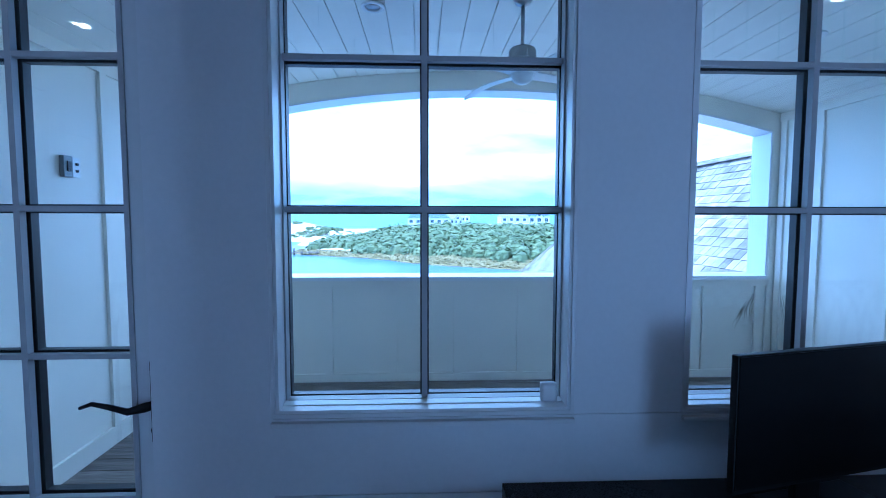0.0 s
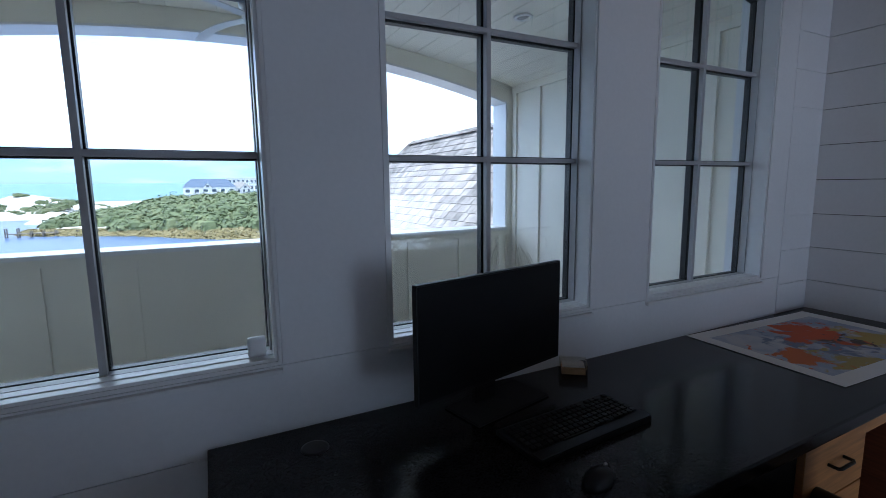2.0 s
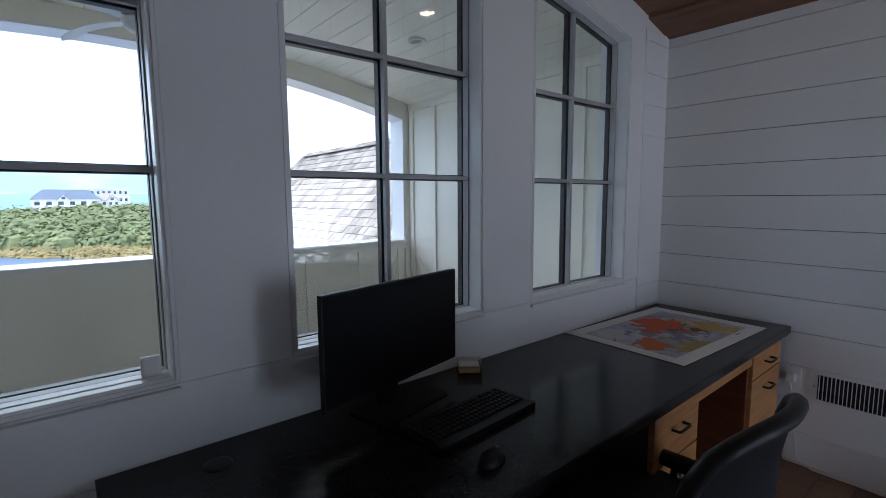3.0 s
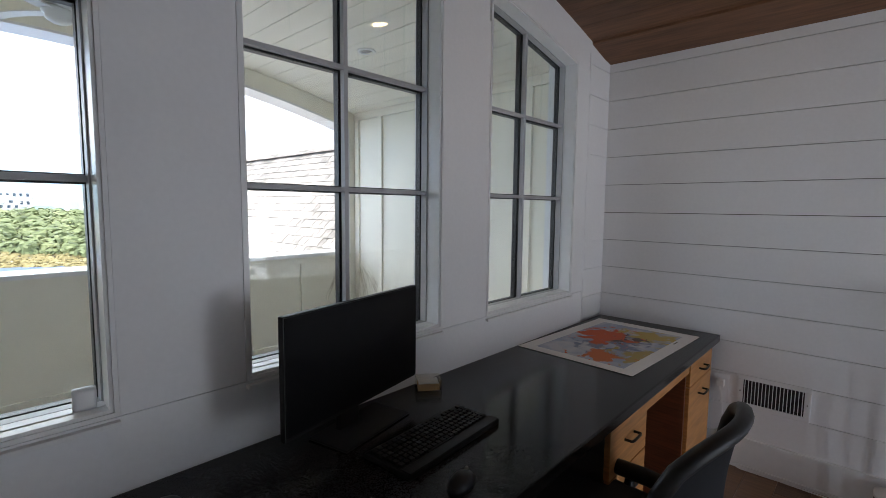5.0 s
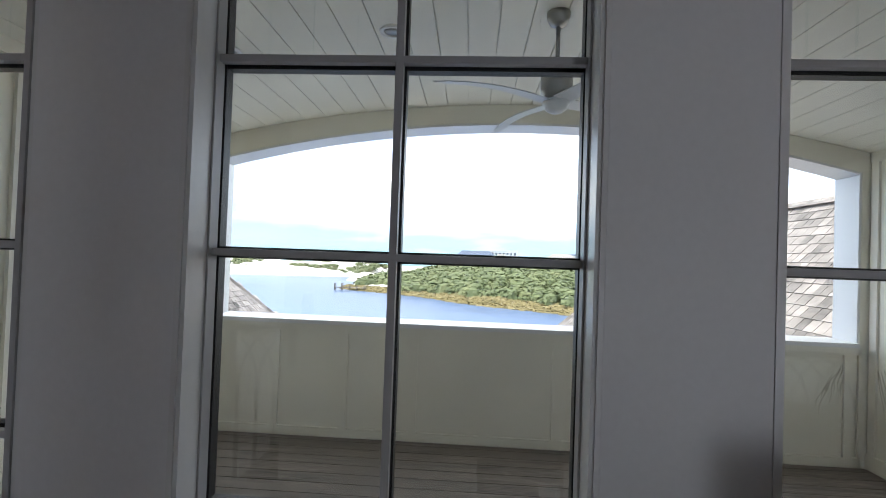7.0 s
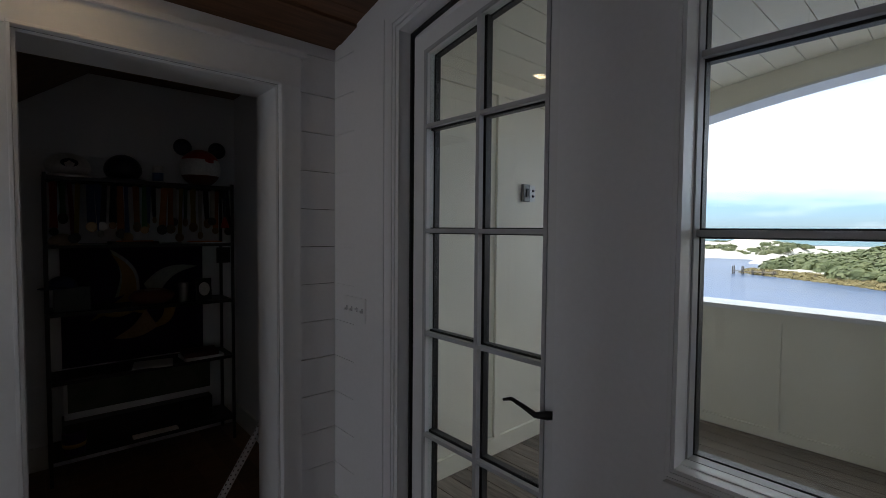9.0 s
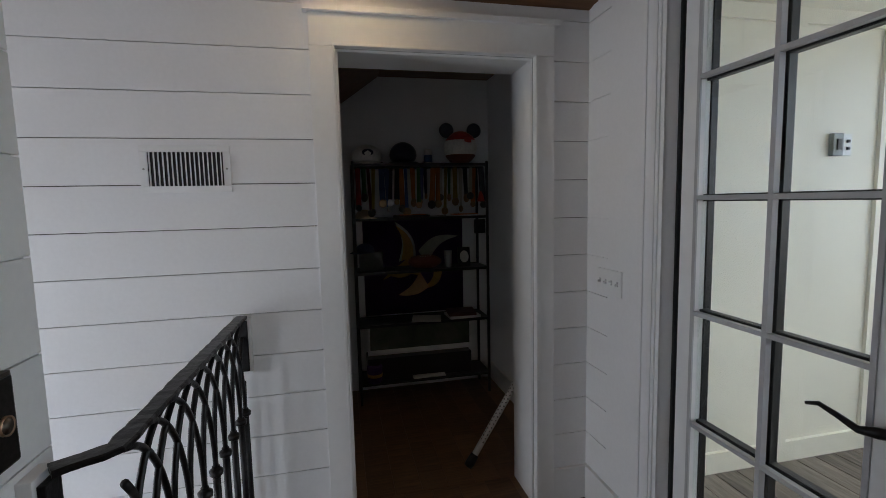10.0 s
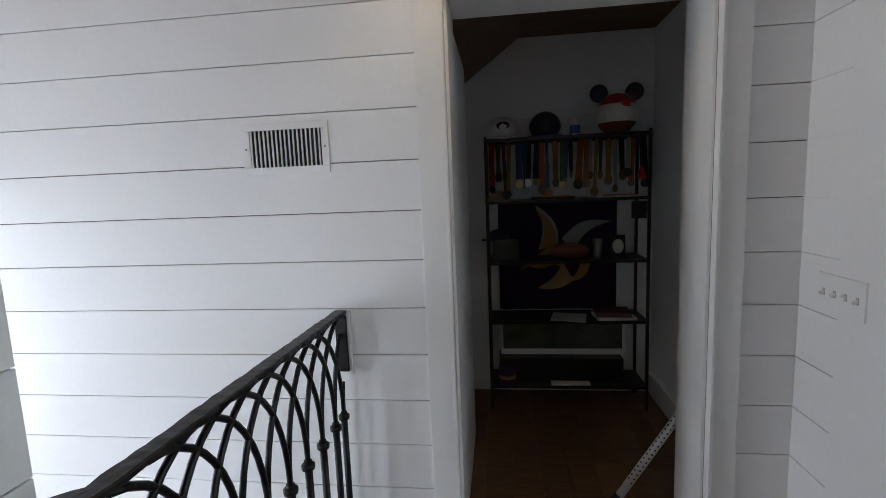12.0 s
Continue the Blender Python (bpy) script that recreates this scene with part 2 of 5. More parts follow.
def arch_column(bm, x0, x1, low, high, y0, y1, n=6):
    """A slab from x0 to x1 between the heights low(x) and high(x)."""
    xs = steps(x0, x1, n)
    for a, b in zip(xs, xs[1:]):
        v = [bm.verts.new(p) for y in (y0, y1) for p in ((a, y, low(a)), (b, y, low(b)), (b, y, high(b)), (a, y, high(a)))]
        for q in ((0, 1, 2, 3), (7, 6, 5, 4), (0, 4, 5, 1), (1, 5, 6, 2), (2, 6, 7, 3), (3, 7, 4, 0)):
            bm.faces.new([v[i] for i in q])
    bmesh.ops.remove_doubles(bm, verts=bm.verts, dist=1e-5)


def ring(bm, x0, x1, zb, top, a, b, y0, y1, n=8):
    """A frame round the arch-headed shape x0, x1, zb, top(x), from a to b outside its edge."""
    def outline(d):
        xs = steps(x1 + d, x0 - d, n)
        return [(x0 - d, zb - d), (x1 + d, zb - d)] + [(x, top(min(max(x, x0), x1)) + d) for x in xs]
    p, q = outline(a), outline(b)
    rows = [[bm.verts.new((x, y, z)) for x, z in o] for o, y in ((p, y0), (q, y0), (q, y1), (p, y1))]
    k = len(p)
    for i in range(k):
        j = (i + 1) % k
        for s in range(4):
            r0, r1 = rows[s], rows[(s + 1) % 4]
            bm.faces.new((r0[i], r0[j], r1[j], r1[i]))

# ---- room shell ----
ZERO = lambda x: 0.0
WIN_C, WIN_H, SILL = (0.001, 1.186, 2.366), 0.402, 0.985
DOOR0, DOOR1 = -1.545, -0.765


def win_top(x):
    return vault(x) - 0.24


def door_head(x):
    return vault(x) - 0.215


bm = bmesh.new()
# the openings widen towards the outer face
for y0, y1, m in ((NORTH_IN, 0.03, 0.02), (0.03, 0.12, 0.085)):
    edges = [WEST - 0.2, DOOR0, DOOR1]
    for c in WIN_C:
        edges += [c - WIN_H - m, c + WIN_H + m]
    edges.append(EAST + 0.2)
    for i in range(0, len(edges), 2):
        arch_column(bm, edges[i], edges[i + 1], ZERO, lambda x: vault(x) + 0.1, y0, y1)
    for c in WIN_C:
        a, b = c - WIN_H - m, c + WIN_H + m
        arch_column(bm, a, b, ZERO, lambda x: SILL - m, y0, y1)
        arch_column(bm, a, b, lambda x: win_top(x) + m, lambda x: vault(x) + 0.1, y0, y1)
arch_column(bm, DOOR0, DOOR1, door_head, lambda x: vault(x) + 0.1, NORTH_IN, 0.12)
wall_north = solid("wall_north", bm, PAINT, "smooth white painted wall with tall windows and a glazed door", "wall", kind="structure")

DW0, DW1, DWH = -1.30, -0.396, 2.212     # closet doorway in the west wall
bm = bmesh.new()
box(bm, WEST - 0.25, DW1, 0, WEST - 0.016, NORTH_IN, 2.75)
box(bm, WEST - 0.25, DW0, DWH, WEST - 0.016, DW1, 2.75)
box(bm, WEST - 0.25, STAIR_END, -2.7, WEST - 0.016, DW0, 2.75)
wall_west = solid("wall_west", bm, GAP_SHADE, "white shiplap wall with a cased doorway", "wall", kind="structure")
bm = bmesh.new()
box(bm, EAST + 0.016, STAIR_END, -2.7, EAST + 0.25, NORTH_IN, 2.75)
wall_east = solid("wall_east", bm, GAP_SHADE, "white shiplap wall beside the desk", "wall", kind="structure")
bm = bmesh.new()
box(bm, -1.008, SOUTH - 0.16, -2.7, 0.9, SOUTH - 0.012, 2.9)
wall_south = solid("wall_south", bm, PAINT, "white shiplap wall between the stair openings", "wall", kind="structure")
bm = bmesh.new()
for x0, x1 in ((WEST - 0.25, -1.65), (-1.05, 2.1), (3.15, EAST + 0.25)):
    box(bm, x0, STAIR_END - 0.15, -2.7, x1, STAIR_END, 2.9)
for x0, x1, mid in ((-1.65, -1.05, 0.8), (2.1, 3.15, 0.5)):
    box(bm, x0, STAIR_END - 0.15, -2.7, x1, STAIR_END, mid - 0.8)
    box(bm, x0, STAIR_END - 0.15, mid + 0.8, x1, STAIR_END, 2.9)
solid("wall_stair_end", bm, PAINT, "plain white wall with openings at the end of the stairwell", "wall", kind="structure")

bm = bmesh.new()
box(bm, WEST - 0.25, -1.77, -0.14, EAST + 0.016, 0.12, -0.012)
box(bm, -1.03, -2.05, -0.14, 0.9, -1.77, -0.012)
box(bm, -4.1, -1.6, -0.14, WEST - 0.25, 0.06, -0.012)
floor = solid("floor", bm, OAK, "brown oak plank floor", "floor", kind="structure")
bm = bmesh.new()
box(bm, WEST - 0.25, STAIR_END, -2.8, EAST + 0.25, -1.77, -2.7)
solid("floor_lower", bm, OAK, "brown oak landing at the foot of the stairs", "floor", kind="structure")

# barrel ceiling of planks that run front to back
bm = bmesh.new()
xs = steps(WEST - 0.02, EAST + 0.02, 36)
for a, b in zip(xs, xs[1:]):
    g = 0.002
    v = [bm.verts.new(p) for y in (STAIR_END - 0.05, NORTH_IN + 0.02) for p in ((a + g, y, vault(a)), (b - g, y, vault(b)), (b - g, y, vault(b) + 0.02), (a + g, y, vault(a) + 0.02))]
    for q in ((0, 1, 2, 3), (7, 6, 5, 4), (0, 4, 5, 1), (1, 5, 6, 2), (2, 6, 7, 3), (3, 7, 4, 0)):
        bm.faces.new([v[i] for i in q])
arch_column(bm, WEST - 0.25, EAST + 0.25, lambda x: vault(x) + 0.024, lambda x: vault(x) + 0.12, STAIR_END - 0.1, NORTH_IN + 0.02, 20)
for x0, x1 in ((EAST - 0.26, EAST), (WEST, WEST + 0.2)):
    arch_column(bm, x0, x1, lambda x: vault(x) - 0.016, lambda x: vault(x) - 0.002, -1.88, NORTH_IN, 3)
ceiling = solid("ceiling", bm, CEILWOOD, "brown stained wooden plank ceiling, gently vaulted", "ceiling", kind="structure")

# shiplap boards
PITCH, LINE0 = 0.1845, 1.092
def seam(k):
    return LINE0 + k * PITCH


def boards_x(parent, x_face, inward, spans, k0, k1, z_top=None):
    """Boards on a wall that faces along x; spans(z0, z1) gives the stretches in y."""
    for k in range(k0, k1):
        z0, z1 = seam(k) + 0.0018, seam(k + 1) - 0.0018
        if z_top:
            z1 = min(z1, z_top)
        for y0, y1 in spans(z0, z1):
            a, b = sorted((x_face, x_face - inward * 0.016))
            boxpart("board", (a, y0, z0, b, y1, z1), PAINT, parent)


def west_spans(z0, z1):
    if z0 > 2.38:
        return [(STAIR_END, NORTH_IN)]
    if z1 < 0.19:
        return [(STAIR_END, -1.735)]
    return [(STAIR_END, -1.405), (DW1 + 0.095, NORTH_IN)]


boards_x(wall_west, WEST, 1, west_spans, -10, 8, 2.46)
boards_x(wall_east, EAST, -1, lambda z0, z1: [(STAIR_END, NORTH_IN)], -10, 8, 2.44)
for k in range(-5, 8):
    z0, z1 = seam(k) + 0.002, min(seam(k + 1) - 0.002, 2.45)
    boxpart("board", (-1.008, SOUTH - 0.012, z0 + 0.007, -0.745, SOUTH, z1 + 0.007), PAINT, wall_south)
    boxpart("board", (2.96, NORTH_IN - 0.006, max(z0, 0.76), EAST - 0.001, NORTH_IN, max(z1, 0.765)), PAINT, wall_north)
    boxpart("board", (WEST + 0.001, NORTH_IN - 0.006, max(z0, 0.18), -1.90, NORTH_IN, max(z1, 0.185)), PAINT, wall_north)
boxpart("board", (-1.8999, NORTH_IN - 0.006, 0.18, -1.655, NORTH_IN, 2.45), PAINT, wall_north)
bm = bmesh.new()
box(bm, -0.7435, SOUTH - 0.012, 0, 0.9, SOUTH - 0.001, 2.6)
part("panel", bm, PAINT, wall_south)
for z0, z1 in ((0.18, 0.524), (0.528, 0.7225), (0.7265, 0.951)):
    boxpart("board", (-0.43, NORTH_IN - 0.006, z0, 2.95, NORTH_IN, z1), PAINT, wall_north)
for a, b in ((-0.611, -0.432), (0.434, 0.753), (1.619, 1.933), (2.8, 2.95)):
    boxpart("board", (a, NORTH_IN - 0.009, 0.957, b, NORTH_IN, 2.34), PAINT, wall_north)

# baseboards
bm = bmesh.new()
box(bm, WEST, -1.725, 0, WEST + 0.018, -1.405, 0.176, 0.004)
box(bm, WEST, DW1 + 0.095, 0, WEST + 0.018, NORTH_IN, 0.176, 0.004)
solid("baseboard", bm, TRIM, "tall white painted baseboard along the shiplap wall", "baseboard", kind="structure")
bm = bmesh.new()
box(bm, EAST - 0.02, -1.69, 0, EAST, -0.86, 0.176, 0.004)
box(bm, EAST - 0.034, -1.69, 0, EAST - 0.02, -0.86, 0.018, 0.004)
solid("baseboard", bm, TRIM, "tall white baseboard with a shoe moulding", "baseboard", kind="structure")
bm = bmesh.new()
box(bm, WEST + 0.02, NORTH_IN - 0.02, 0, -1.66, NORTH_IN, 0.176, 0.004)
box(bm, -0.70, NORTH_IN - 0.02, 0, 0.2, NORTH_IN - 0.006, 0.176, 0.004)
solid("baseboard", bm, TRIM, "tall white painted baseboard under the windows", "baseboard", kind="structure")

# closet doorway trim
trim = thing("doorway_trim", (WEST, (DW0 + DW1) / 2, 0), "white flat board casing round the closet doorway", "trim", kind="structure")
def tpart(name, b, bevel=0.003):
    bm = bmesh.new()
    box(bm, *b, bevel=bevel)
    ob = part(name, bm, TRIM, trim)
    ob.matrix_parent_inverse = trim.matrix_basis.inverted()
    return ob
bpy.context.view_layer.update()
tpart("casing", (WEST - 0.01, DW0 - 0.105, 0, WEST + 0.022, DW0, DWH))
tpart("casing", (WEST - 0.01, DW1, 0, WEST + 0.022, DW1 + 0.095, DWH))
tpart("casing", (WEST - 0.01, DW0 - 0.105, DWH, WEST + 0.024, DW1 + 0.095, DWH + 0.135))
tpart("cap", (WEST - 0.01, DW0 - 0.125, DWH + 0.135, WEST + 0.045, DW1 + 0.12, DWH + 0.16))
tpart("bead", (WEST + 0.022, DW0 - 0.012, 0, WEST + 0.03, DW0, DWH))
tpart("bead", (WEST + 0.022, DW1, 0, WEST + 0.03, DW1 + 0.012, DWH))
tpart("bead", (WEST + 0.024, DW0 - 0.012, DWH, WEST + 0.032, DW1 + 0.012, DWH + 0.012))
tpart("jamb", (WEST - 0.252, DW0, 0, WEST - 0.01, DW0 + 0.012, DWH))
tpart("jamb", (WEST - 0.252, DW1 - 0.012, 0, WEST - 0.01, DW1, DWH))
tpart("jamb", (WEST - 0.252, DW0 + 0.012, DWH - 0.012, WEST - 0.01, DW1 - 0.012, DWH))

# ---- closet shell ----
CB, CS, CN = -3.82, -1.375, -0.05
bm = bmesh.new()
box(bm, CB - 0.1, CS - 0.1, 0, CB, CN + 0.1, 2.6)
closet_back = solid("wall_closet_back", bm, PAINT, "white panelled closet wall behind the shelves", "wall", kind="structure")
for k in range(-5, 8, 2):
    boxpart("board", (CB, CS, seam(k) + 0.0015, CB + 0.006, CN, min(seam(k + 2) - 0.0015, 2.25)), PAINT, closet_back)
bm = bmesh.new()
box(bm, CB, CN, 0, WEST - 0.25, CN + 0.1, 2.6)
solid("wall_closet_north", bm, PAINT, "white closet side wall", "wall", kind="structure")
bm = bmesh.new()
box(bm, CB, CS - 0.1, 0, WEST - 0.25, CS, 2.6)
solid("wall_closet_south", bm, PAINT, "white closet side wall", "wall", kind="structure")
bm = bmesh.new()
prism(bm, [(CS - 0.1, 2.175), (CS + 0.415, 2.555), (CN + 0.1, 2.555), (CN + 0.1, 2.68), (CS - 0.1, 2.68)], "x", CB - 0.1, WEST - 0.25)
solid("ceiling_closet", bm, CEILWOOD, "brown wooden closet ceiling with one sloping side", "ceiling", kind="structure")
bm = bmesh.new()
box(bm, CB + 0.0065, CS + 0.001, 0, CB + 0.02, CN - 0.001, 0.15, 0.003)
box(bm, CB + 0.017, CN - 0.016, 0, WEST - 0.26, CN, 0.15, 0.003)
solid("baseboard", bm, TRIM, "white baseboard inside the closet", "baseboard", kind="structure")

# ---- windows ----
def window(number, c):
    w = thing("window_%d" % number, (c, 0, SILL), "tall white window with an arched head and black outer sash", "window", "windows in the long wall", "structure")
    x0, x1 = -WIN_H, WIN_H
    top = lambda x: win_top(x + c) - SILL
    for name, a, b, y0, y1, mat in (
        ("casing", 0.019, 0.030, -0.116, -0.100, TRIM), ("casing", 0.010, 0.019, -0.1105, -0.062, TRIM), ("window_frame", 0.0125, 0.0195, -0.062, 0.003, TRIM),
        ("sash", 0.0075, 0.0125, -0.036, -0.002, SASH), ("outer_sash", 0.0055, 0.0194, 0.004, 0.032, BLACK)):
        bm = bmesh.new()
        ring(bm, x0, x1, 0, top, a, b, y0, y1)
        part(name, bm, mat, w)
    rails = [1.546 - SILL, 1.985 - SILL]
    levels = [-0.009] + rails
    for z in rails:
        boxpart("muntin", (x0 - 0.008, -0.026, z - 0.0085, x1 + 0.008, -0.004, z + 0.0085), SASH, w, bevel=0.004)
        boxpart("outer_muntin", (x0 - 0.006, 0.006, z - 0.013, x1 + 0.006, 0.034, z + 0.013), BLACK, w)
    bm = bmesh.new()
    arch_column(bm, -0.0085, 0.0085, lambda x: -0.008, lambda x: top(x) + 0.008, -0.0262, -0.0042, 1)
    part("muntin", bm, SASH, w)
    bm = bmesh.new()
    arch_column(bm, -0.013, 0.013, lambda x: -0.006, lambda x: top(x) + 0.006, 0.0062, 0.0342, 1)
    part("outer_muntin", bm, BLACK, w)
    for a, b in ((x0 - 0.009, 0), (0, x1 + 0.009)):
        for i, z in enumerate(levels):
            bm = bmesh.new()
            if i < 2:
                box(bm, a, -0.0035, z, b, 0.0055, levels[i + 1])
            else:
                arch_column(bm, a, b, lambda x: z, lambda x: top(x) + 0.009, -0.0035, 0.0055, 4)
            pane = part("pane", bm, GLASS, w)
            pane.visible_shadow = False
    bm = bmesh.new()
    box(bm, x0 - 0.012, -0.075, -0.022, x1 + 0.012, -0.036, -0.008, 0.003)
    box(bm, x0 - 0.012, -0.098, -0.034, x1 + 0.012, -0.0755, -0.022, 0.003)
    box(bm, x0 - 0.030, -0.128, -0.054, x1 + 0.030, -0.0985, -0.040, 0.004)
    part("window_sill", bm, TRIM, w)
    return w


for i, c in enumerate(WIN_C):
    window(i + 1, c)

# ---- glazed door ----
door = thing("door_1", (-1.149, -0.02, 0), "closed white glazed balcony door with black outer bars", "door", kind="structure")
DG0, DG1, DGB = -0.299, 0.302, 0.262
dtop = lambda x: vault(x - 1.149) - 0.335
for name, a, b, y0, y1, mat in (("stile", 0.0, 0.078, -0.022, 0.022, TRIM), ("bead", -0.006, 0.008, -0.028, -0.021, SASH), ("outer_bead", -0.006, 0.02, 0.024, 0.05, BLACK)):
    bm = bmesh.new()
    ring(bm, DG0, DG1, DGB, dtop, a, b, y0, y1)
    part(name, bm, mat, door)
boxpart("kick_rail", (DG0 - 0.078, -0.0225, 0.012, DG1 + 0.078, 0.0225, DGB - 0.076), TRIM, door)
rails = [0.69, 1.119, 1.546, 1.973]
for z in rails:
    boxpart("muntin", (DG0, -0.026, z - 0.0085, DG1, -0.004, z + 0.0085), SASH, door, bevel=0.004)
    boxpart("outer_muntin", (DG0, 0.006, z - 0.013, DG1, 0.034, z + 0.013), BLACK, door)
for name, h, y0, y1, mat in (("muntin", 0.0085, -0.0262, -0.0042, SASH), ("outer_muntin", 0.013, 0.0062, 0.0342, BLACK)):
    bm = bmesh.new()
    arch_column(bm, -h, h, lambda x: DGB + 0.001, lambda x: dtop(x) - 0.001, y0, y1, 1)
    part(name, bm, mat, door)
lv = [DGB] + rails
for a, b in ((DG0, 0), (0, DG1)):
    for i, z in enumerate(lv):
        bm = bmesh.new()
        if i < 4:
            box(bm, a, -0.001, z, b, 0.003, lv[i + 1])
        else:
            arch_column(bm, a, b, lambda x: z, dtop, -0.001, 0.003, 4)
        part("pane", bm, GLASS, door).visible_shadow = False
bm = bmesh.new()
box(bm, 0.352, -0.034, 0.865, 0.388, -0.022, 1.105, 0.004)
plate = part("handle_plate", bm, IRON, door, "dark iron back plate")
bm = bmesh.new()
tube(bm, [(0.37, -0.03, 0.985), (0.37, -0.062, 0.985), (0.355, -0.07, 0.983), (0.31, -0.072, 0.972), (0.26, -0.07, 0.985), (0.21, -0.068, 0.995), (0.175, -0.066, 0.982)],
     [0.012, 0.013, 0.014, 0.010, 0.008, 0.0065, 0.005], 10)
part("handle", bm, IRON, plate, "curved dark iron lever", smooth=True)
bm = bmesh.new()
lathe(bm, [(0.001, 0), (0.013, 0), (0.013, 0.012), (0.008, 0.016), (0.001, 0.017)], 14, m=pose(0.37, -0.034, 0.905, 90, 0, 0))
part("lock_knob", bm, IRON, plate, smooth=True)
door_frame = thing("door_frame", (-1.155, -0.05, 0), "white stepped casing of the balcony door", "trim", kind="structure")
fx0, fx1, ftop = DOOR0 + 1.155, DOOR1 + 1.155, lambda x: door_head(x - 1.155)
for a, b, y0, y1 in ((0.0, 0.02, -0.060, -0.052), (0.02, 0.036, -0.066, -0.052), (0.036, 0.058, -0.071, -0.052)):
    bm = bmesh.new()
    box(bm, fx0 - b, y0, 0, fx0 - a, y1, ftop(fx0) + b)
    arch_column(bm, fx0 - a, fx1 + b, lambda x: ftop(max(x, fx0)) + a, lambda x: ftop(max(x, fx0)) + b, y0, y1, 8)
    part("casing", bm, TRIM, door_frame)
bm = bmesh.new()
ring(bm, fx0, fx1, -0.2, ftop, -0.004, 0.002, 0.024, 0.16)
part("jamb", bm, TRIM, door_frame)
# added black strip stands in for the shade between leaf and jamb
bm = bmesh.new()
ring(bm, fx0, fx1, -0.2, ftop, -0.009, 0.001, 0.0, 0.02)
part("weatherstrip", bm, BLACK, door_frame, "black strip for the shade in the door gap")

# ---- balcony ----
AX0, AX1, AMID, AHALF = -2.05, 3.284, 0.617, 2.667
def arch(x):
    return 2.70 - 0.352 * ((x - AMID) / AHALF) ** 2


bm = bmesh.new()
arch_column(bm, BW - 0.3, AX0, lambda x: -0.4, lambda x: vault_out(x) + 0.1, BN, 3.12, 2)
arch_column(bm, AX1, BE + 0.3, lambda x: -0.4, lambda x: vault_out(x) + 0.1, BN, 3.12, 2)
arch_column(bm, AX0, AX1, arch, lambda x: vault_out(x) + 0.1, BN, 3.12, 28)
box(bm, AX0, BN + 0.02, -0.4, AX1, 3.12, 0.95)
facade = solid("wall_balcony_front", bm, CREAM, "cream balcony front with a wide arched opening", "wall", kind="structure")
bm = bmesh.new()
arch_column(bm, AX0, AX1, lambda x: arch(x) - 0.018, lambda x: arch(x) - 0.0005, BN + 0.004, 3.116, 28)
box(bm, AX0, BN + 0.004, 0.95, AX0 + 0.018, 3.116, arch(AX0) - 0.018)
box(bm, AX1 - 0.018, BN + 0.004, 0.95, AX1, 3.116, arch(AX0) - 0.018)
part("opening_lining", bm, TRIM, facade)
boxpart("parapet_cap", (AX0 + 0.019, BN - 0.03, 0.95, AX1 - 0.019, 3.15, 0.985), TRIM, facade, bevel=0.005)
boxpart("top_rail", (AX0 - 0.02, BN, 0.885, AX1 + 0.02, BN + 0.019, 0.95), CREAM, facade)
boxpart("bottom_rail", (AX0 - 0.02, BN, 0.0, AX1 + 0.02, BN + 0.019, 0.075), CREAM, facade)
for x in [-2.0] + [-1.466 + 0.595 * k for k in range(8)] + [3.21]:
    boxpart("batten", (x - 0.034, BN, 0.075, x + 0.034, BN + 0.0195, 0.885), CREAM, facade)


def side_wall(name, x, face, battens):
    bm = bmesh.new()
    a, b = (x - 0.2, x) if face > 0 else (x, x + 0.2)
    box(bm, a, 0.12, -0.4, b, BN, vault_out(x) + 0.08)
    w = solid(name, bm, CREAM, "cream board and batten balcony wall", "wall", kind="structure")
    a, b = sorted((x, x + face * 0.02))
    for y in battens:
        boxpart("batten", (a, y - 0.032, 0.12, b, y + 0.032, vault_out(x) - 0.075), CREAM, w)
    boxpart("frieze", (a, 0.12, vault_out(x) - 0.075, b + 0.001 * face, BN, vault_out(x) + 0.02), CREAM, w)
    boxpart("skirting", (a, 0.12, 0.0, b + 0.001 * face, BN, 0.12), CREAM, w)
    return w


balcony_west = side_wall("wall_balcony_west", BW, 1, (0.17, 0.505, 1.13, 1.75, 2.37, 2.81))
balcony_east = side_wall("wall_balcony_east", BE, -1, (0.2, 0.58, 1.19, 1.80, 2.41, 2.81))
bm = bmesh.new()
xs = steps(BW - 0.05, BE + 0.05, 32)
for a, b in zip(xs, xs[1:]):
    g = 0.003
    v = [bm.verts.new(p) for y in (0.121, BN - 0.001) for p in ((a + g, y, vault_out(a)), (b - g, y, vault_out(b)), (b - g, y, vault_out(b) + 0.02), (a + g, y, vault_out(a) + 0.02))]
    for q in ((0, 1, 2, 3), (7, 6, 5, 4), (0, 4, 5, 1), (1, 5, 6, 2), (2, 6, 7, 3), (3, 7, 4, 0)):
        bm.faces.new([v[i] for i in q])
arch_column(bm, BW - 0.3, BE + 0.3, lambda x: vault_out(x) + 0.016, lambda x: vault_out(x) + 0.12, 0.121, BN - 0.001, 20)
solid("ceiling_balcony", bm, CREAM, "cream tongue-and-groove vaulted balcony ceiling", "ceiling", kind="structure")
bm = bmesh.new()
box(bm, BW - 0.2, 0.12, -0.4, BE + 0.2, BN + 0.02, -0.06)
deck = solid("floor_balcony", bm, BLACK, "weathered grey-brown balcony decking", "floor", kind="structure")
y = 0.124
while y < BN - 0.02:
    boxpart("plank", (BW + 0.003, y, -0.06, BE - 0.003, min(y + 0.134, BN - 0.003), 0.0), DECK, deck, bevel=0.004)
    y += 0.14

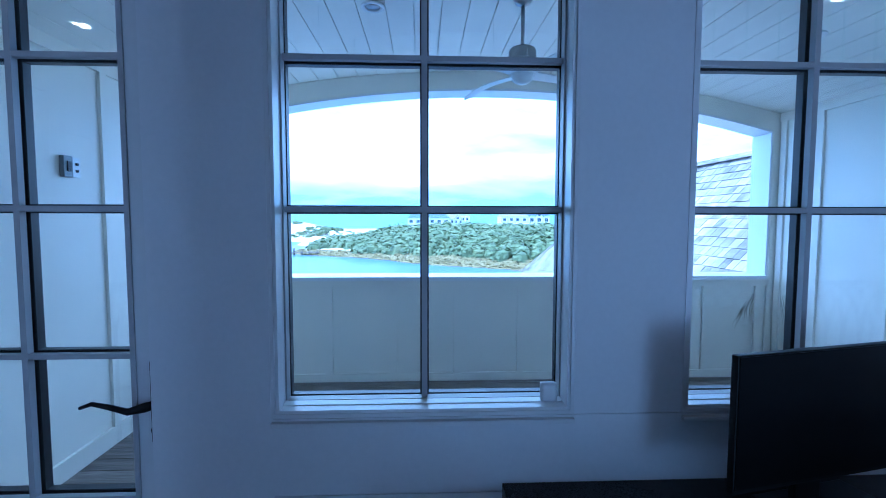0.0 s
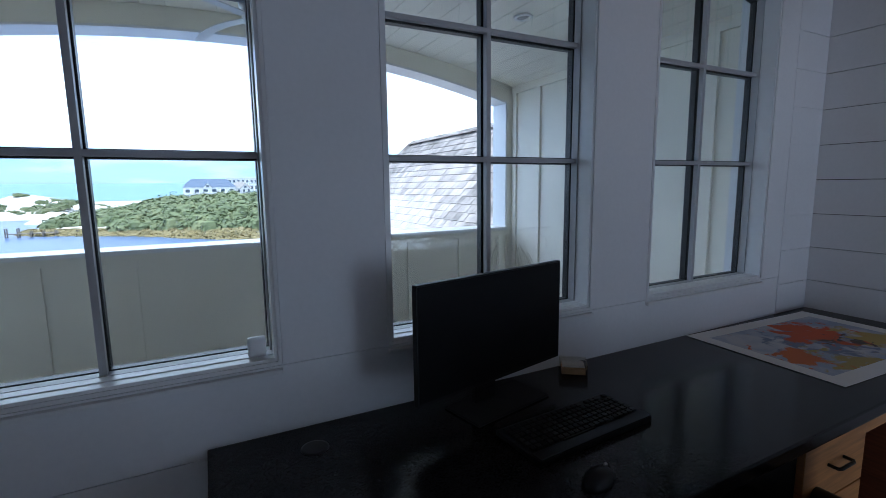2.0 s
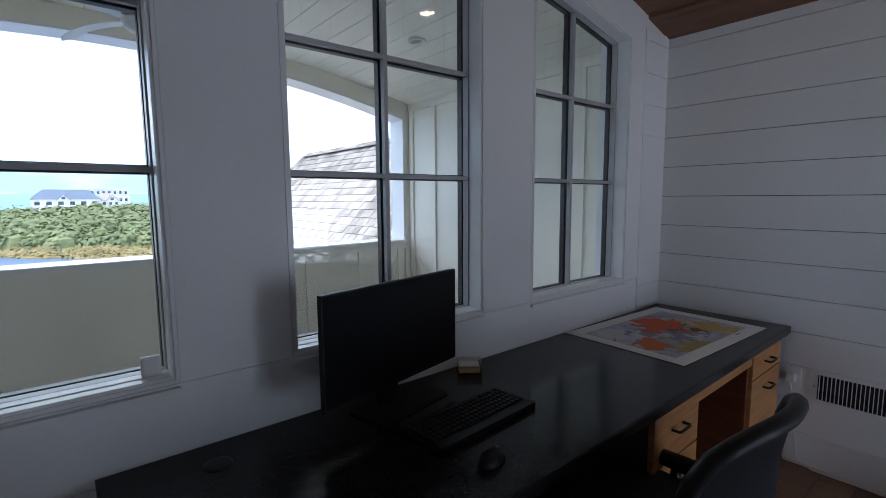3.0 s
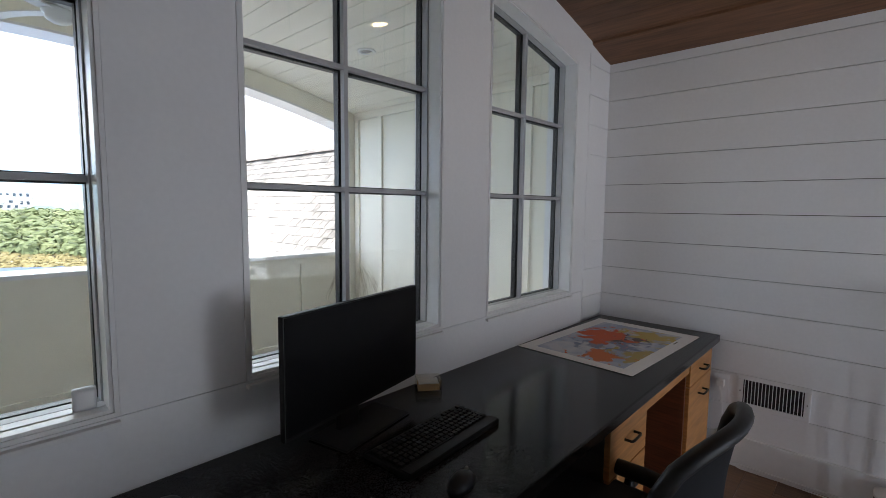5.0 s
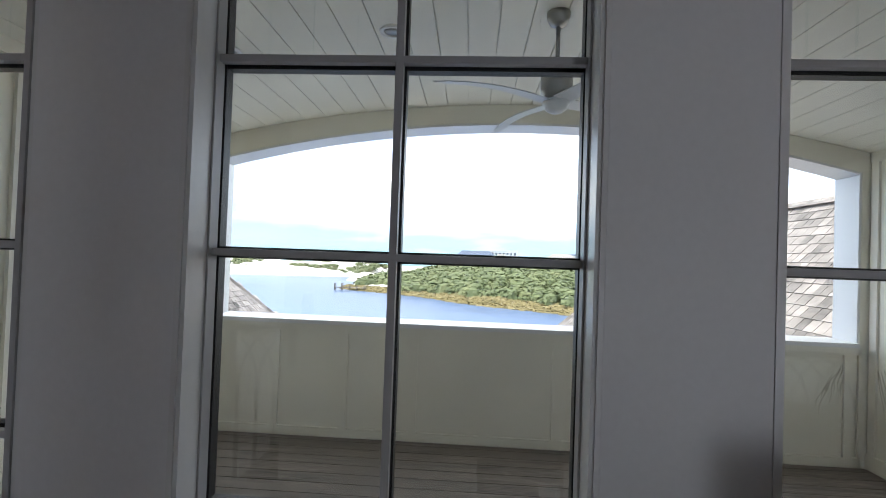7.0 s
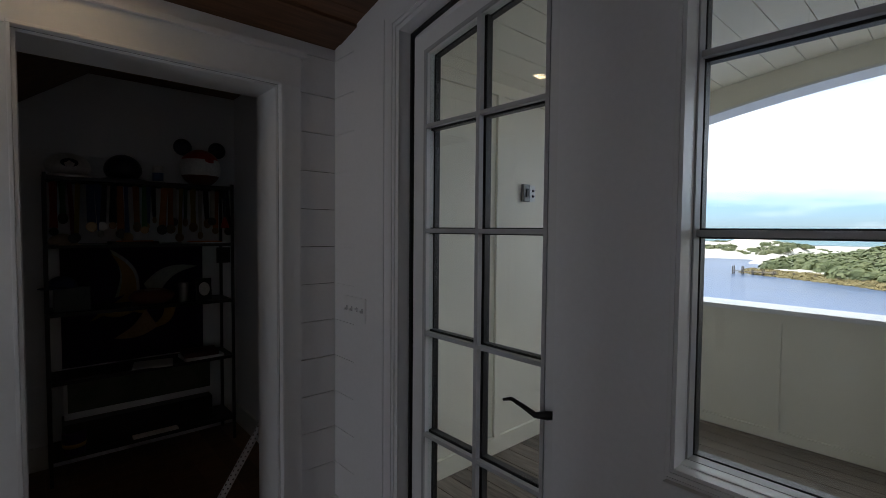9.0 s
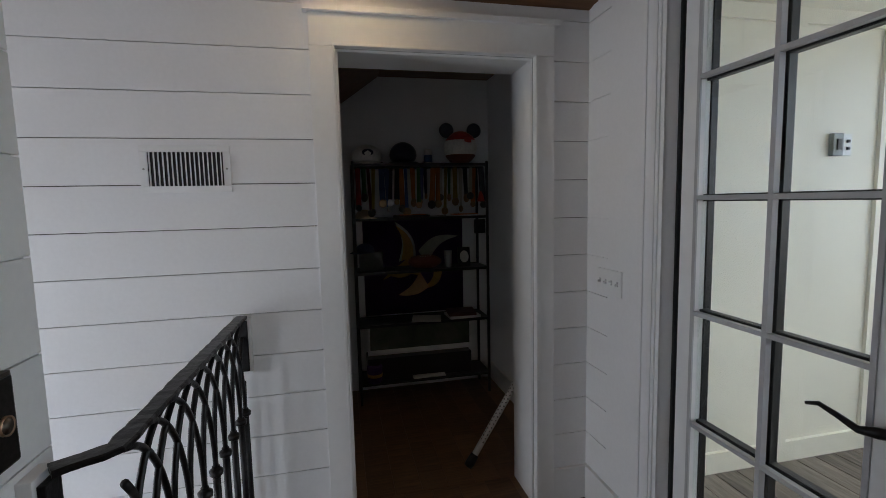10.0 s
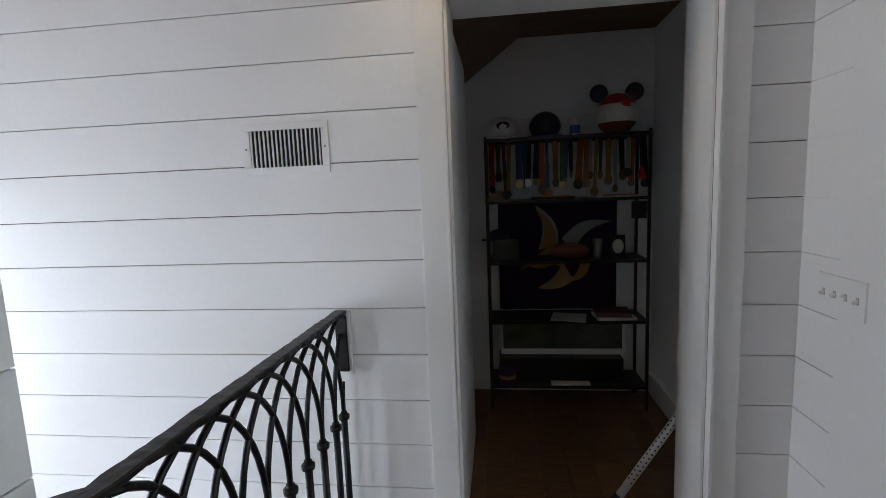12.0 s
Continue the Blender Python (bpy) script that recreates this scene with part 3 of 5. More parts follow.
# ceiling fan
FAN = Vector((0.59, 1.40, vault_out(0.59)))
fan = thing("ceiling_fan", FAN, "brushed nickel ceiling fan with four silver blades", "ceiling fan")
bm = bmesh.new()
lathe(bm, [(0.062, 0.0), (0.06, -0.03), (0.045, -0.06), (0.016, -0.075)], 24)
part("canopy", bm, NICKEL, fan, smooth=True)
bm = bmesh.new()
lathe(bm, [(0.011, -0.07), (0.011, -0.33)], 12)
part("down_rod", bm, NICKEL, fan, smooth=True)
bm = bmesh.new()
lathe(bm, [(0.02, -0.30), (0.07, -0.32), (0.082, -0.337), (0.082, -0.425), (0.066, -0.437), (0.066, -0.46)], 28)
part("motor_housing", bm, NICKEL, fan, smooth=True)
bm = bmesh.new()
lathe(bm, [(0.068, -0.463), (0.07, -0.48), (0.058, -0.487), (0.058, -0.507), (0.03, -0.525), (0.001, -0.527)], 28)
part("light_cap", bm, BLADE, fan, "pale ribbed cap", smooth=True)
for deg in (115, 203, 293, 23):
    a = radians(deg)
    bm = bmesh.new()
    n = 10
    rows = []
    for i in range(n + 1):
        s = 0.06 + 0.61 * i / n
        w = 0.056 * (1.0 - 0.35 * i / n) if i < n else 0.018
        z = -0.47 + 0.012 * math.sin(i / n * 3)
        bow = 0.035 * math.sin(i / n * math.pi)
        rows.append([bm.verts.new((s, -w + bow, z + 0.005)), bm.verts.new((s, w * 0.8 + bow, z - 0.008)), bm.verts.new((s, w * 0.8 + bow, z - 0.003)), bm.verts.new((s, -w + bow, z + 0.010))])
    for r0, r1 in zip(rows, rows[1:]):
        for k in range(4):
            bm.faces.new((r0[k], r0[(k + 1) % 4], r1[(k + 1) % 4], r1[k]))
    bm.faces.new(rows[0])
    bm.faces.new(rows[-1][::-1])
    bmesh.ops.rotate(bm, verts=bm.verts, matrix=Matrix.Rotation(a, 3, "Z"))
    part("blade", bm, BLADE, fan)


def downlight(x, y, z, lit):
    d = thing("recessed_light", (x, y, z), "lit warm recessed ceiling light" if lit else "white recessed ceiling light, switched off", "ceiling light", "recessed ceiling lights")
    bm = bmesh.new()
    lathe(bm, [(0.05, 0.0), (0.052, -0.008), (0.072, -0.008), (0.075, -0.002), (0.075, 0.002), (0.05, 0.002)], 28)
    part("trim_ring", bm, TRIM, d, smooth=True)
    bm = bmesh.new()
    lathe(bm, [(0.049, -0.001), (0.049, -0.003), (0.001, -0.004)], 24)
    part("lens", bm, LAMP if lit else NICKEL, d, smooth=True)
    return d


for x, y in ((-1.26, 1.53), (-0.308, 1.53), (1.5, 1.53), (2.48, 1.51)):
    downlight(x, y, vault_out(x) - 0.002, False)
for x, y in ((2.195, -1.0), (-1.79, -1.2)):
    downlight(x, y, vault(x) - 0.002, True)

# outdoor switch and outlet plates
sw = thing("outdoor_switch", (BW, 1.405, 1.82), "grey metal weatherproof switch cover on the balcony wall", "switch")
boxpart("cover", (0, -0.035, -0.062, 0.03, 0.035, 0.062), material("grey_cast_cover", (0.20, 0.21, 0.21), 0.5, 0.4, grain=(80, 0.15)), sw, bevel=0.006)
boxpart("rocker", (0.03, -0.015, -0.03, 0.038, 0.015, 0.03), PLASTIC, sw, bevel=0.003)
sw = thing("outdoor_switch", (BW, 1.495, 1.82), "white switch plate with two toggles on the balcony wall", "switch")
boxpart("plate", (0, -0.032, -0.06, 0.008, 0.032, 0.06), TRIM, sw, bevel=0.003)
for z in (-0.02, 0.02):
    boxpart("toggle", (0.008, -0.008, z - 0.008, 0.018, 0.008, z + 0.008), PLASTIC, sw)
# hose bib low on the east balcony wall
bib = thing("hose_bib", (BE, 1.585, 0.40), "small dark hose tap on the cream balcony wall", "tap")
bm = bmesh.new()
lathe(bm, [(0.001, 0), (0.03, 0), (0.03, 0.006), (0.012, 0.01), (0.012, 0.07), (0.001, 0.07)], 16, m=pose(0, 0, 0, 0, -90, 0))
part("pipe", bm, BRONZE, bib, smooth=True)
bm = bmesh.new()
tube(bm, [(-0.065, 0, 0.0), (-0.085, 0, -0.012), (-0.095, 0, -0.05)], [0.014, 0.015, 0.012], 12)
part("spout", bm, BRONZE, bib, smooth=True)
bm = bmesh.new()
tube(bm, [(-0.06, 0, 0.01), (-0.06, 0, 0.05)], 0.006, 10)
valve = part("stem", bm, NICKEL, bib, smooth=True)
bm = bmesh.new()
tube(bm, [(-0.06 + 0.028 * math.cos(t), 0.028 * math.sin(t), 0.05) for t in steps(0, math.tau, 20)], 0.005, 8, False)
for t in (0.3, 1.87):
    tube(bm, [(-0.06 + 0.028 * math.cos(t), 0.028 * math.sin(t), 0.05), (-0.06 - 0.028 * math.cos(t), -0.028 * math.sin(t), 0.05)], 0.004, 6)
part("wheel_handle", bm, IRON, valve, "black wheel handle", smooth=True)

# thin brown streaks that taper down the corner of the parapet
STREAK = blotched("brown_streak", [(0.46, 0.43, 0.32), (0.60, 0.56, 0.44), (0.74, 0.70, 0.58)], 9, 0.7)
rng = random.Random(31)
for wall_ob, along in ((facade, 0), (balcony_east, 1)):
    for k in range(9):
        u = 0.04 + (0.03 if along else 0.018) * k + rng.uniform(-0.006, 0.006)
        z_top = 0.86 - 0.02 * k + rng.uniform(-0.03, 0.03)
        drop = rng.uniform(0.25, 0.5) * (1 - 0.05 * k)
        lean = (0.10 if along else 0.03) + 0.01 * k
        rows = []
        bm = bmesh.new()
        for t in steps(0, 1, 12):
            c = u + lean * math.sin(t * 1.5) + 0.006 * math.sin(9 * t + k)
            w = 0.006 * (1 - 0.75 * t) * (0.4 + min(1, 5 * t))
            z = z_top - drop * t
            ends = ((BE - 0.003, BN - c - w, z), (BE - 0.003, BN - c + w, z)) if along else ((BE - 0.10 - c - w, BN + 0.017, z), (BE - 0.10 - c + w, BN + 0.017, z))
            rows.append([bm.verts.new(p) for p in ends])
        for r0, r1 in zip(rows, rows[1:]):
            bm.faces.new((r0[0], r0[1], r1[1], r1[0]))
        part("wall_streak", bm, STREAK, wall_ob, "thin brown streak")

# swing hook
bm = bmesh.new()
hx, hy = 2.66, 1.085
tube(bm, [(0, 0, 0), (0, 0, -0.05)] + [(0.022 * math.sin(t), 0, -0.072 - 0.022 * -math.cos(t)) for t in steps(0, 5.2, 14)], 0.005, 8)
hook = solid("ceiling_hook", bm, IRON, "black iron swing hook screwed into the balcony ceiling", "hook", smooth=True)
hook.location = (hx, hy, vault_out(hx))

# ---- outside ----
SAND = material("white_sand", (0.72, 0.68, 0.60), 0.9, grain=(0.6, 0.08), stain=(0.05, 0.12), bump=0.3, bump_scale=0.8)
SCRUB = blotched("scrub_leaf", [(0.068, 0.086, 0.032), (0.12, 0.145, 0.055), (0.20, 0.21, 0.09)], 0.35, 0.7)
SCRUBDRY = blotched("dune_scrub_leaf", [(0.06, 0.08, 0.03), (0.11, 0.13, 0.05), (0.17, 0.16, 0.08)], 0.4, 0.8)
WATER = material("lagoon_water", (0.078, 0.124, 0.23), 0.3, spec=0.06, grain=(0.3, 0.15), stain=(0.02, 0.2), bump=0.9, bump_scale=0.9, stretch=(0.5, 1.3, 1))
SEA = material("sea_water", (0.16, 0.26, 0.30), 0.6, spec=0.05, grain=(0.02, 0.1), stain=(0.003, 0.15), bump=0.3, bump_scale=0.15)
SHINGLE = material("weathered_cedar_shingle", (0.275, 0.24, 0.22), 0.85, grain=(18, 0.25), stain=(2.5, 0.2), stretch=(1, 1, 6), bump=0.3, bump_scale=20, island=0.35, obrand=0.35)
ROOFBLUE = material("slate_blue_roof", (0.10, 0.13, 0.19), 0.7, grain=(2, 0.15), stain=(0.3, 0.1))
SIDING = material("pale_siding", (0.50, 0.52, 0.54), 0.6, grain=(2, 0.06), stain=(0.3, 0.08))
TANROOF = material("weathered_tan_roof", (0.27, 0.245, 0.22), 0.7, grain=(2, 0.08), stain=(0.3, 0.1))
REDFIR = material("red_stained_fir", (0.17, 0.05, 0.02), 0.45, grain=(6, 0.25), stain=(1.5, 0.15), stretch=(1, 1, 14))
DARKPANE = material("far_window_pane", (0.04, 0.06, 0.09), 0.15, grain=(1, 0.1))
TIMBER = material("grey_dock_timber", (0.16, 0.135, 0.11), 0.85, grain=(5, 0.25), stain=(0.6, 0.2))

SHORE = ((-400, 195), (-96, 181), (-49, 196), (-38, 150), (-35, 126), (-29, 121), (-13, 111), (0, 98.5), (15, 91), (30, 78), (60, 62), (150, 45), (500, 30))
def shore(x):
    for (x0, y0), (x1, y1) in zip(SHORE, SHORE[1:]):
        if x <= x1:
            return y0 + (y1 - y0) * (x - x0) / (x1 - x0)
    return SHORE[-1][1]


def rise(x, y):
    d = y - shore(x)
    if d < -6:
        return -9.5
    if x > -40:
        top = -7.3 + 3.2 * min(1, max(0, (x + 36) / 30)) + 0.7 * min(1, max(0, (x + 8) / 15))
        h = -8.15 + (top + 8.15) * min(1, max(0, d) / 26) + (0.3 * d if d < 0 else 0.25 * min(1, d / 2))
        return h + 1.0 * noise.noise((x * 0.05, y * 0.05, 0)) * min(1, max(0, d) / 15)
    h = -8.1 + 0.9 * min(1, max(0, d) / 6) + (0.3 * d if d < 0 else 0)
    far = max(0, 1 - abs(d - 45) / 60)
    return h + far * (4.4 + 6.0 * max(0, noise.noise((x * 0.035, y * 0.045, 3))) + 1.0 * noise.noise((x * 0.12, y * 0.12, 5)))


bm = bmesh.new()
gx = steps(-420, 420, 140)
gy = [25 + 4.2 * i for i in range(75)] + [350, 390, 440, 520]
grid = [[bm.verts.new((x, y, rise(x, y) if y < 430 else -7.5 - (y - 430) * 0.04)) for x in gx] for y in gy]
for r0, r1 in zip(grid, grid[1:]):
    for i in range(len(gx) - 1):
        bm.faces.new((r0[i], r0[i + 1], r1[i + 1], r1[i]))
solid("ground", bm, SAND, "white sand dunes and low wooded shore across the lagoon", "ground", kind="structure", smooth=True)
bm = bmesh.new()
for p in ((-420, 2, -8), (420, 2, -8), (420, 330, -8), (-420, 330, -8)):
    bm.verts.new(p)
bm.faces.new(bm.verts[:])
solid("water", bm, WATER, "calm blue lagoon with small ripples", "water", kind="structure")
bm = bmesh.new()
rows = [[bm.verts.new((x, y, z)) for x in (-14000, 0, 14000)] for y, z in ((430, -7.2), (900, -2.0), (4700, 47))]
for r0, r1 in zip(rows, rows[1:]):
    for i in range(2):
        bm.faces.new((r0[i], r0[i + 1], r1[i + 1], r1[i]))
solid("sea", bm, SEA, "turquoise open sea reaching the horizon", "water", kind="structure")


def bushes(name, spots, mat, label, leaf, per):
    """Rounded bushes of many loose leaf sprays round a dark core."""
    rng = random.Random(5)
    vs, fs = [], []
    for x, y, z, r, h in spots:
        for _ in range(per):
            u, t = rng.uniform(0.02, 1), rng.uniform(0, math.tau)
            s = math.sqrt(1 - u * u)
            k = rng.uniform(0.75, 1.08)
            c = Vector((x + r * k * s * math.cos(t), y + r * k * s * math.sin(t), z + h * k * u))
            n = Vector((s * math.cos(t), s * math.sin(t), u + 0.3)).normalized()
            a = n.cross(Vector((rng.uniform(-1, 1), rng.uniform(-1, 1), rng.uniform(-1, 1)))).normalized()
            b = (n.cross(a) + n * rng.uniform(-0.6, 0.6)).normalized()
            q = leaf * rng.uniform(0.6, 1.5)
            i = len(vs)
            vs += [tuple(c - a * q), tuple(c + b * q * 0.7), tuple(c + a * q), tuple(c - b * q * 0.7)]
            fs.append((i, i + 1, i + 2, i + 3))
        i = len(vs)
        for k in range(6):
            vs.append((x + 0.8 * r * math.cos(k * math.tau / 6), y + 0.8 * r * math.sin(k * math.tau / 6), z - 0.2))
        for k in range(6):
            vs.append((x + 0.55 * r * math.cos(k * math.tau / 6), y + 0.55 * r * math.sin(k * math.tau / 6), z + 0.65 * h))
        vs.append((x, y, z + 0.85 * h))
        for k in range(6):
            j = (k + 1) % 6
            fs.append((i + k, i + j, i + 6 + j, i + 6 + k))
            fs.append((i + 6 + k, i + 6 + j, i + 12))
    me = bpy.data.meshes.new(name)
    me.from_pydata(vs, [], fs)
    me.materials.append(mat)
    return tagged(new(name, me), label, "shrubs", kind="stuff")


rng = random.Random(11)
spots = []
for _ in range(2600):
    x = rng.uniform(-33, 95)
    y = shore(x) + 5 + abs(rng.gauss(0, 1)) * 42 + (6 if x < -18 else 0)
    if x < -20 and y > shore(x) + 45:
        continue
    r = rng.uniform(1.2, 3.0)
    far = min(1, (y - shore(x)) / 40)
    spots.append((x, y, rise(x, y) - 0.2, r, r * rng.uniform(0.6, 0.95) + 1.2 * far * (1 if x > -15 else 0.3)))
bushes("scrub", spots, SCRUB, "dense green coastal scrub on the far shore", 0.42, 46)
spots = []
for _ in range(1300):
    x = rng.uniform(-260, -40)
    y = shore(x) + rng.uniform(3, 95)
    if noise.noise((x * 0.03, y * 0.06, 9)) > -0.02:
        r = rng.uniform(1.2, 3.4)
        spots.append((x, y, rise(x, y) - 0.3, r, r * 0.5))
bushes("dune_scrub", spots, SCRUBDRY, "patches of low grey-green scrub on white dunes", 0.5, 26)
spots = []
for _ in range(2200):
    x = rng.uniform(-36, 60)
    y = shore(x) + rng.uniform(-0.5 - 5.0 * min(1, max(0, (x + 12) / 25)), 7.0)
    r = rng.uniform(0.4, 1.0)
    spots.append((x, y, max(-8.05, rise(x, y) - 0.1), r * 1.4, 0.25 * r + 0.12))
REED = blotched("dry_reed", [(0.14, 0.12, 0.05), (0.24, 0.19, 0.08), (0.30, 0.25, 0.13)], 0.5, 0.9)
bushes("reeds", spots, REED, "dry tan reeds along the water's edge", 0.3, 18)

# dock and shoreline posts
dock = thing("dock", (-32, 121, -8), "small grey timber dock on posts in the lagoon", "dock")
boxpart("walkway", (-3.5, -1.2, 0.65, 5, 0.2, 0.8), TIMBER, dock)
for x in (-3.4, -1.5, 0.5, 2.5, 4.5):
    for y in (-1.1, 0.1):
        bm = bmesh.new()
        tube(bm, [(x, y, -1), (x, y, 1.9 if x < 0 else 1.2)], 0.13, 8)
        part("post", bm, TIMBER, dock)
wall = thing("timber_sea_wall", (0, 0, -8), "low timber retaining wall along the shore", "sea wall")
bm = bmesh.new()
xs = steps(-28, 40, 34)
for a, b in zip(xs, xs[1:]):
    ya, yb = shore(a) + 3.2, shore(b) + 3.2
    tube(bm, [(a, ya, 0.3), (b, yb, 0.3)], 0.25, 6)
part("rail", bm, TIMBER, wall)
for a in xs[::2]:
    bm = bmesh.new()
    tube(bm, [(a, shore(a) + 3.0, -0.4), (a, shore(a) + 3.0, 1.0)], 0.16, 6)
    part("post", bm, TIMBER, wall)


def house(at, w, d, h, roof, wallmat, roofmat, label, storeys, bays, turn=0, balcony=False, gables=()):
    """A beach house: walls, hipped or flat roof, window rows."""
    o = thing("beach_house", at, label, "house", "houses behind the scrub")
    o.rotation_euler = (0, 0, radians(turn))
    boxpart("wall", (-w / 2, 0, 0, w / 2, d, h), wallmat, o)
    bm = bmesh.new()
    e = 0.6
    if roof:
        base = [bm.verts.new(p) for p in ((-w / 2 - e, -e, h), (w / 2 + e, -e, h), (w / 2 + e, d + e, h), (-w / 2 - e, d + e, h))]
        r0, r1 = bm.verts.new((-w / 2 + roof * 0.9, d / 2, h + roof)), bm.verts.new((w / 2 - roof * 0.9, d / 2, h + roof))
        for f in ((base[0], base[1], r1, r0), (base[1], base[2], r1), (base[2], base[3], r0, r1), (base[3], base[0], r0), base[::-1]):
            bm.faces.new(f)
    else:
        box(bm, -w / 2 - 0.4, -0.4, h, w / 2 + 0.4, d + 0.4, h + 0.5)
    part("roof", bm, roofmat, o)
    for gx in gables:
        bm = bmesh.new()
        prism(bm, [(gx - 2.2, h - 0.2), (gx + 2.2, h - 0.2), (gx, h + 2.2)], "y", -0.7, d / 2)
        part("gable", bm, wallmat, o)
        bm = bmesh.new()
        for s in (-1, 1):
            prism(bm, [(gx, h + 2.45), (gx + s * 2.6, h - 0.3), (gx + s * 2.6, h - 0.6), (gx, h + 2.15)], "y", -1.0, d / 2)
        part("gable_roof", bm, roofmat, o)
        boxpart("window", (gx - 0.7, -0.78, h, gx + 0.7, -0.7, h + 1.1), DARKPANE, o)
    for s in range(storeys):
        z = h * (s + 0.3) / storeys
        for b in range(bays):
            x = -w / 2 + w * (b + 0.5) / bays
            win = boxpart("window", (x - w / bays * 0.3, -0.1, z, x + w / bays * 0.3, -0.02, z + h / storeys * 0.5), TRIM, o)
            boxpart("pane", (x - w / bays * 0.25, -0.14, z + 0.15, x + w / bays * 0.25, -0.1, z + h / storeys * 0.5 - 0.15), DARKPANE, win)
        if balcony and s:
            boxpart("balcony", (-w / 2, -2.0, h * s / storeys - 0.15, w / 2, -0.1, h * s / storeys + 0.1), TRIM, o)
            for b in range(bays + 1):
                x = -w / 2 + w * b / bays
                boxpart("column", (x - 0.15, -2.0, 0 if s == 1 else h * (s - 1) / storeys + 0.1, x + 0.15, -1.7, h * s / storeys - 0.15), TRIM, o)
    return o


house((3.5, 275, -2.2), 25, 12, 4.0, 4.6, SIDING, ROOFBLUE, "low grey-blue beach house with a broad slate roof and small gable", 1, 6, gables=(-1.0,))
house((22, 305, -0.8), 17, 14, 7.8, 0, SIDING, SIDING, "flat-roofed grey beach house with a roof terrace", 2, 7, balcony=True)
house((19, 278, -2.2), 10, 12, 3.6, 3.4, SIDING, TANROOF, "low beach house with a weathered tan hipped roof", 1, 4, gables=(2.0,))
house((45, 225, -7.5), 13, 12, 10.2, 2.6, SIDING, TANROOF, "pale three-storey beach house with open balconies", 3, 4, balcony=True)
house((60, 252, -6), 20, 12, 9.0, 3.0, SIDING, ROOFBLUE, "pale shingled beach house with dormers", 2, 5, gables=(-4, 4))
house((84, 232, -6.5), 22, 12, 10, 3.0, TRIM, ROOFBLUE, "large white beach house far along the shore", 3, 5, balcony=True)

# ---- shingled roofs of the neighbouring wings ----
def shingle_face(parent, eave0, eave1, ridge0, ridge1, near):
    """Courses of shingles laid on the slope between an eave and a ridge; near(course, place) tells which are single pieces."""
    e0, e1, r0, r1 = (Vector(p) for p in (eave0, eave1, ridge0, ridge1))
    up = ((r0 + r1) / 2 - (e0 + e1) / 2)
    normal = (e1 - e0).cross(up).normalized()
    if normal.z < 0:
        normal = -normal
    courses = int(up.length / 0.17)
    rng = random.Random(3)
    bm = bmesh.new()
    unit = bmesh.new()
    box(unit, -0.07, -0.003, -0.004, 0.07, 0.30, 0.011)
    mesh = finish(unit, "shingle", SHINGLE)
    pieces = 0
    for c in range(courses):
        a, b = e0.lerp(r0, c / courses), e1.lerp(r1, c / courses)
        along = (b - a).normalized()
        rise_dir = normal.cross(along).normalized()
        if rise_dir.z < 0:
            rise_dir = -rise_dir
        s = rng.uniform(0, 0.1)
        while s < (b - a).length - 0.05:
            wdt = rng.uniform(0.10, 0.19)
            m = Matrix((along, rise_dir, normal)).transposed().to_4x4()
            m.translation = a + along * (s + wdt / 2) + normal * (0.028 + rng.uniform(0, 0.006))
            tilt = Matrix.Rotation(radians(-4.0), 4, "X") @ Matrix.Diagonal((wdt / 0.146, 1, 1, 1))
            if pieces < 300 and near(m.translation):
                share("shingle", mesh, m @ tilt, parent)
                pieces += 1
            else:
                box(bm, -0.07, -0.003, -0.004, 0.07, 0.30, 0.011, m=m @ tilt)
            s += wdt + 0.004
    ob = part("shingle_field", bm, SHINGLE, parent)
    tagged(ob, kind="stuff")


def wing(name, xr, ya, zr, face, y_near, x_eave, label, near):
    """A hipped wing: a ridge along y at xr that ends at ya, with one slope towards the balcony and one hip."""
    roof = thing(name, (0, 0, 0), label, "roof", "wing roofs")
    run = abs(xr - x_eave)
    ze = zr - 1.15 * run
    bm = bmesh.new()
    pts = [(x_eave, y_near, ze), (x_eave, ya + run, ze), (xr, ya, zr), (xr, y_near, zr), (xr + face * run, ya + run, ze), (xr + face * run, y_near, ze)]
    v = [bm.verts.new(p) for p in pts]
    for f in ((0, 1, 2, 3), (1, 4, 2), (3, 2, 4, 5), (0, 3, 5), (0, 5, 4, 1)):
        bm.faces.new([v[i] for i in f])
    part("roof_deck", bm, TIMBER, roof)
    shingle_face(roof, (x_eave, y_near, ze), (x_eave, ya + run, ze), (xr, y_near, zr), (xr, ya, zr), near)
    bm = bmesh.new()
    y = y_near
    while y < ya:
        box(bm, xr - 0.11, y, zr + 0.005, xr + 0.11, y + 0.148, zr + 0.035)
        y += 0.15
    part("ridge_cap", bm, SHINGLE, roof)
    n = 24
    bm = bmesh.new()
    for i in range(n):
        p = Vector((x_eave, ya + run, ze)).lerp(Vector((xr, ya, zr)), i / n)
        m = Matrix.Translation(p) @ look((0, 0, 0), (xr - x_eave, -run, zr - ze)).to_3x3().to_4x4()
        box(bm, -0.1, -0.02, -0.22, 0.1, 0.045, 0.0, m=m)
    part("hip_cap", bm, SHINGLE, roof)
    boxpart("wall", (min(x_eave, xr + face * run) + 0.4, y_near + 0.1, -8.5, max(x_eave, xr + face * run) - 0.4, ya + run - 0.4, ze - 0.02), CREAM, roof)
    return roof


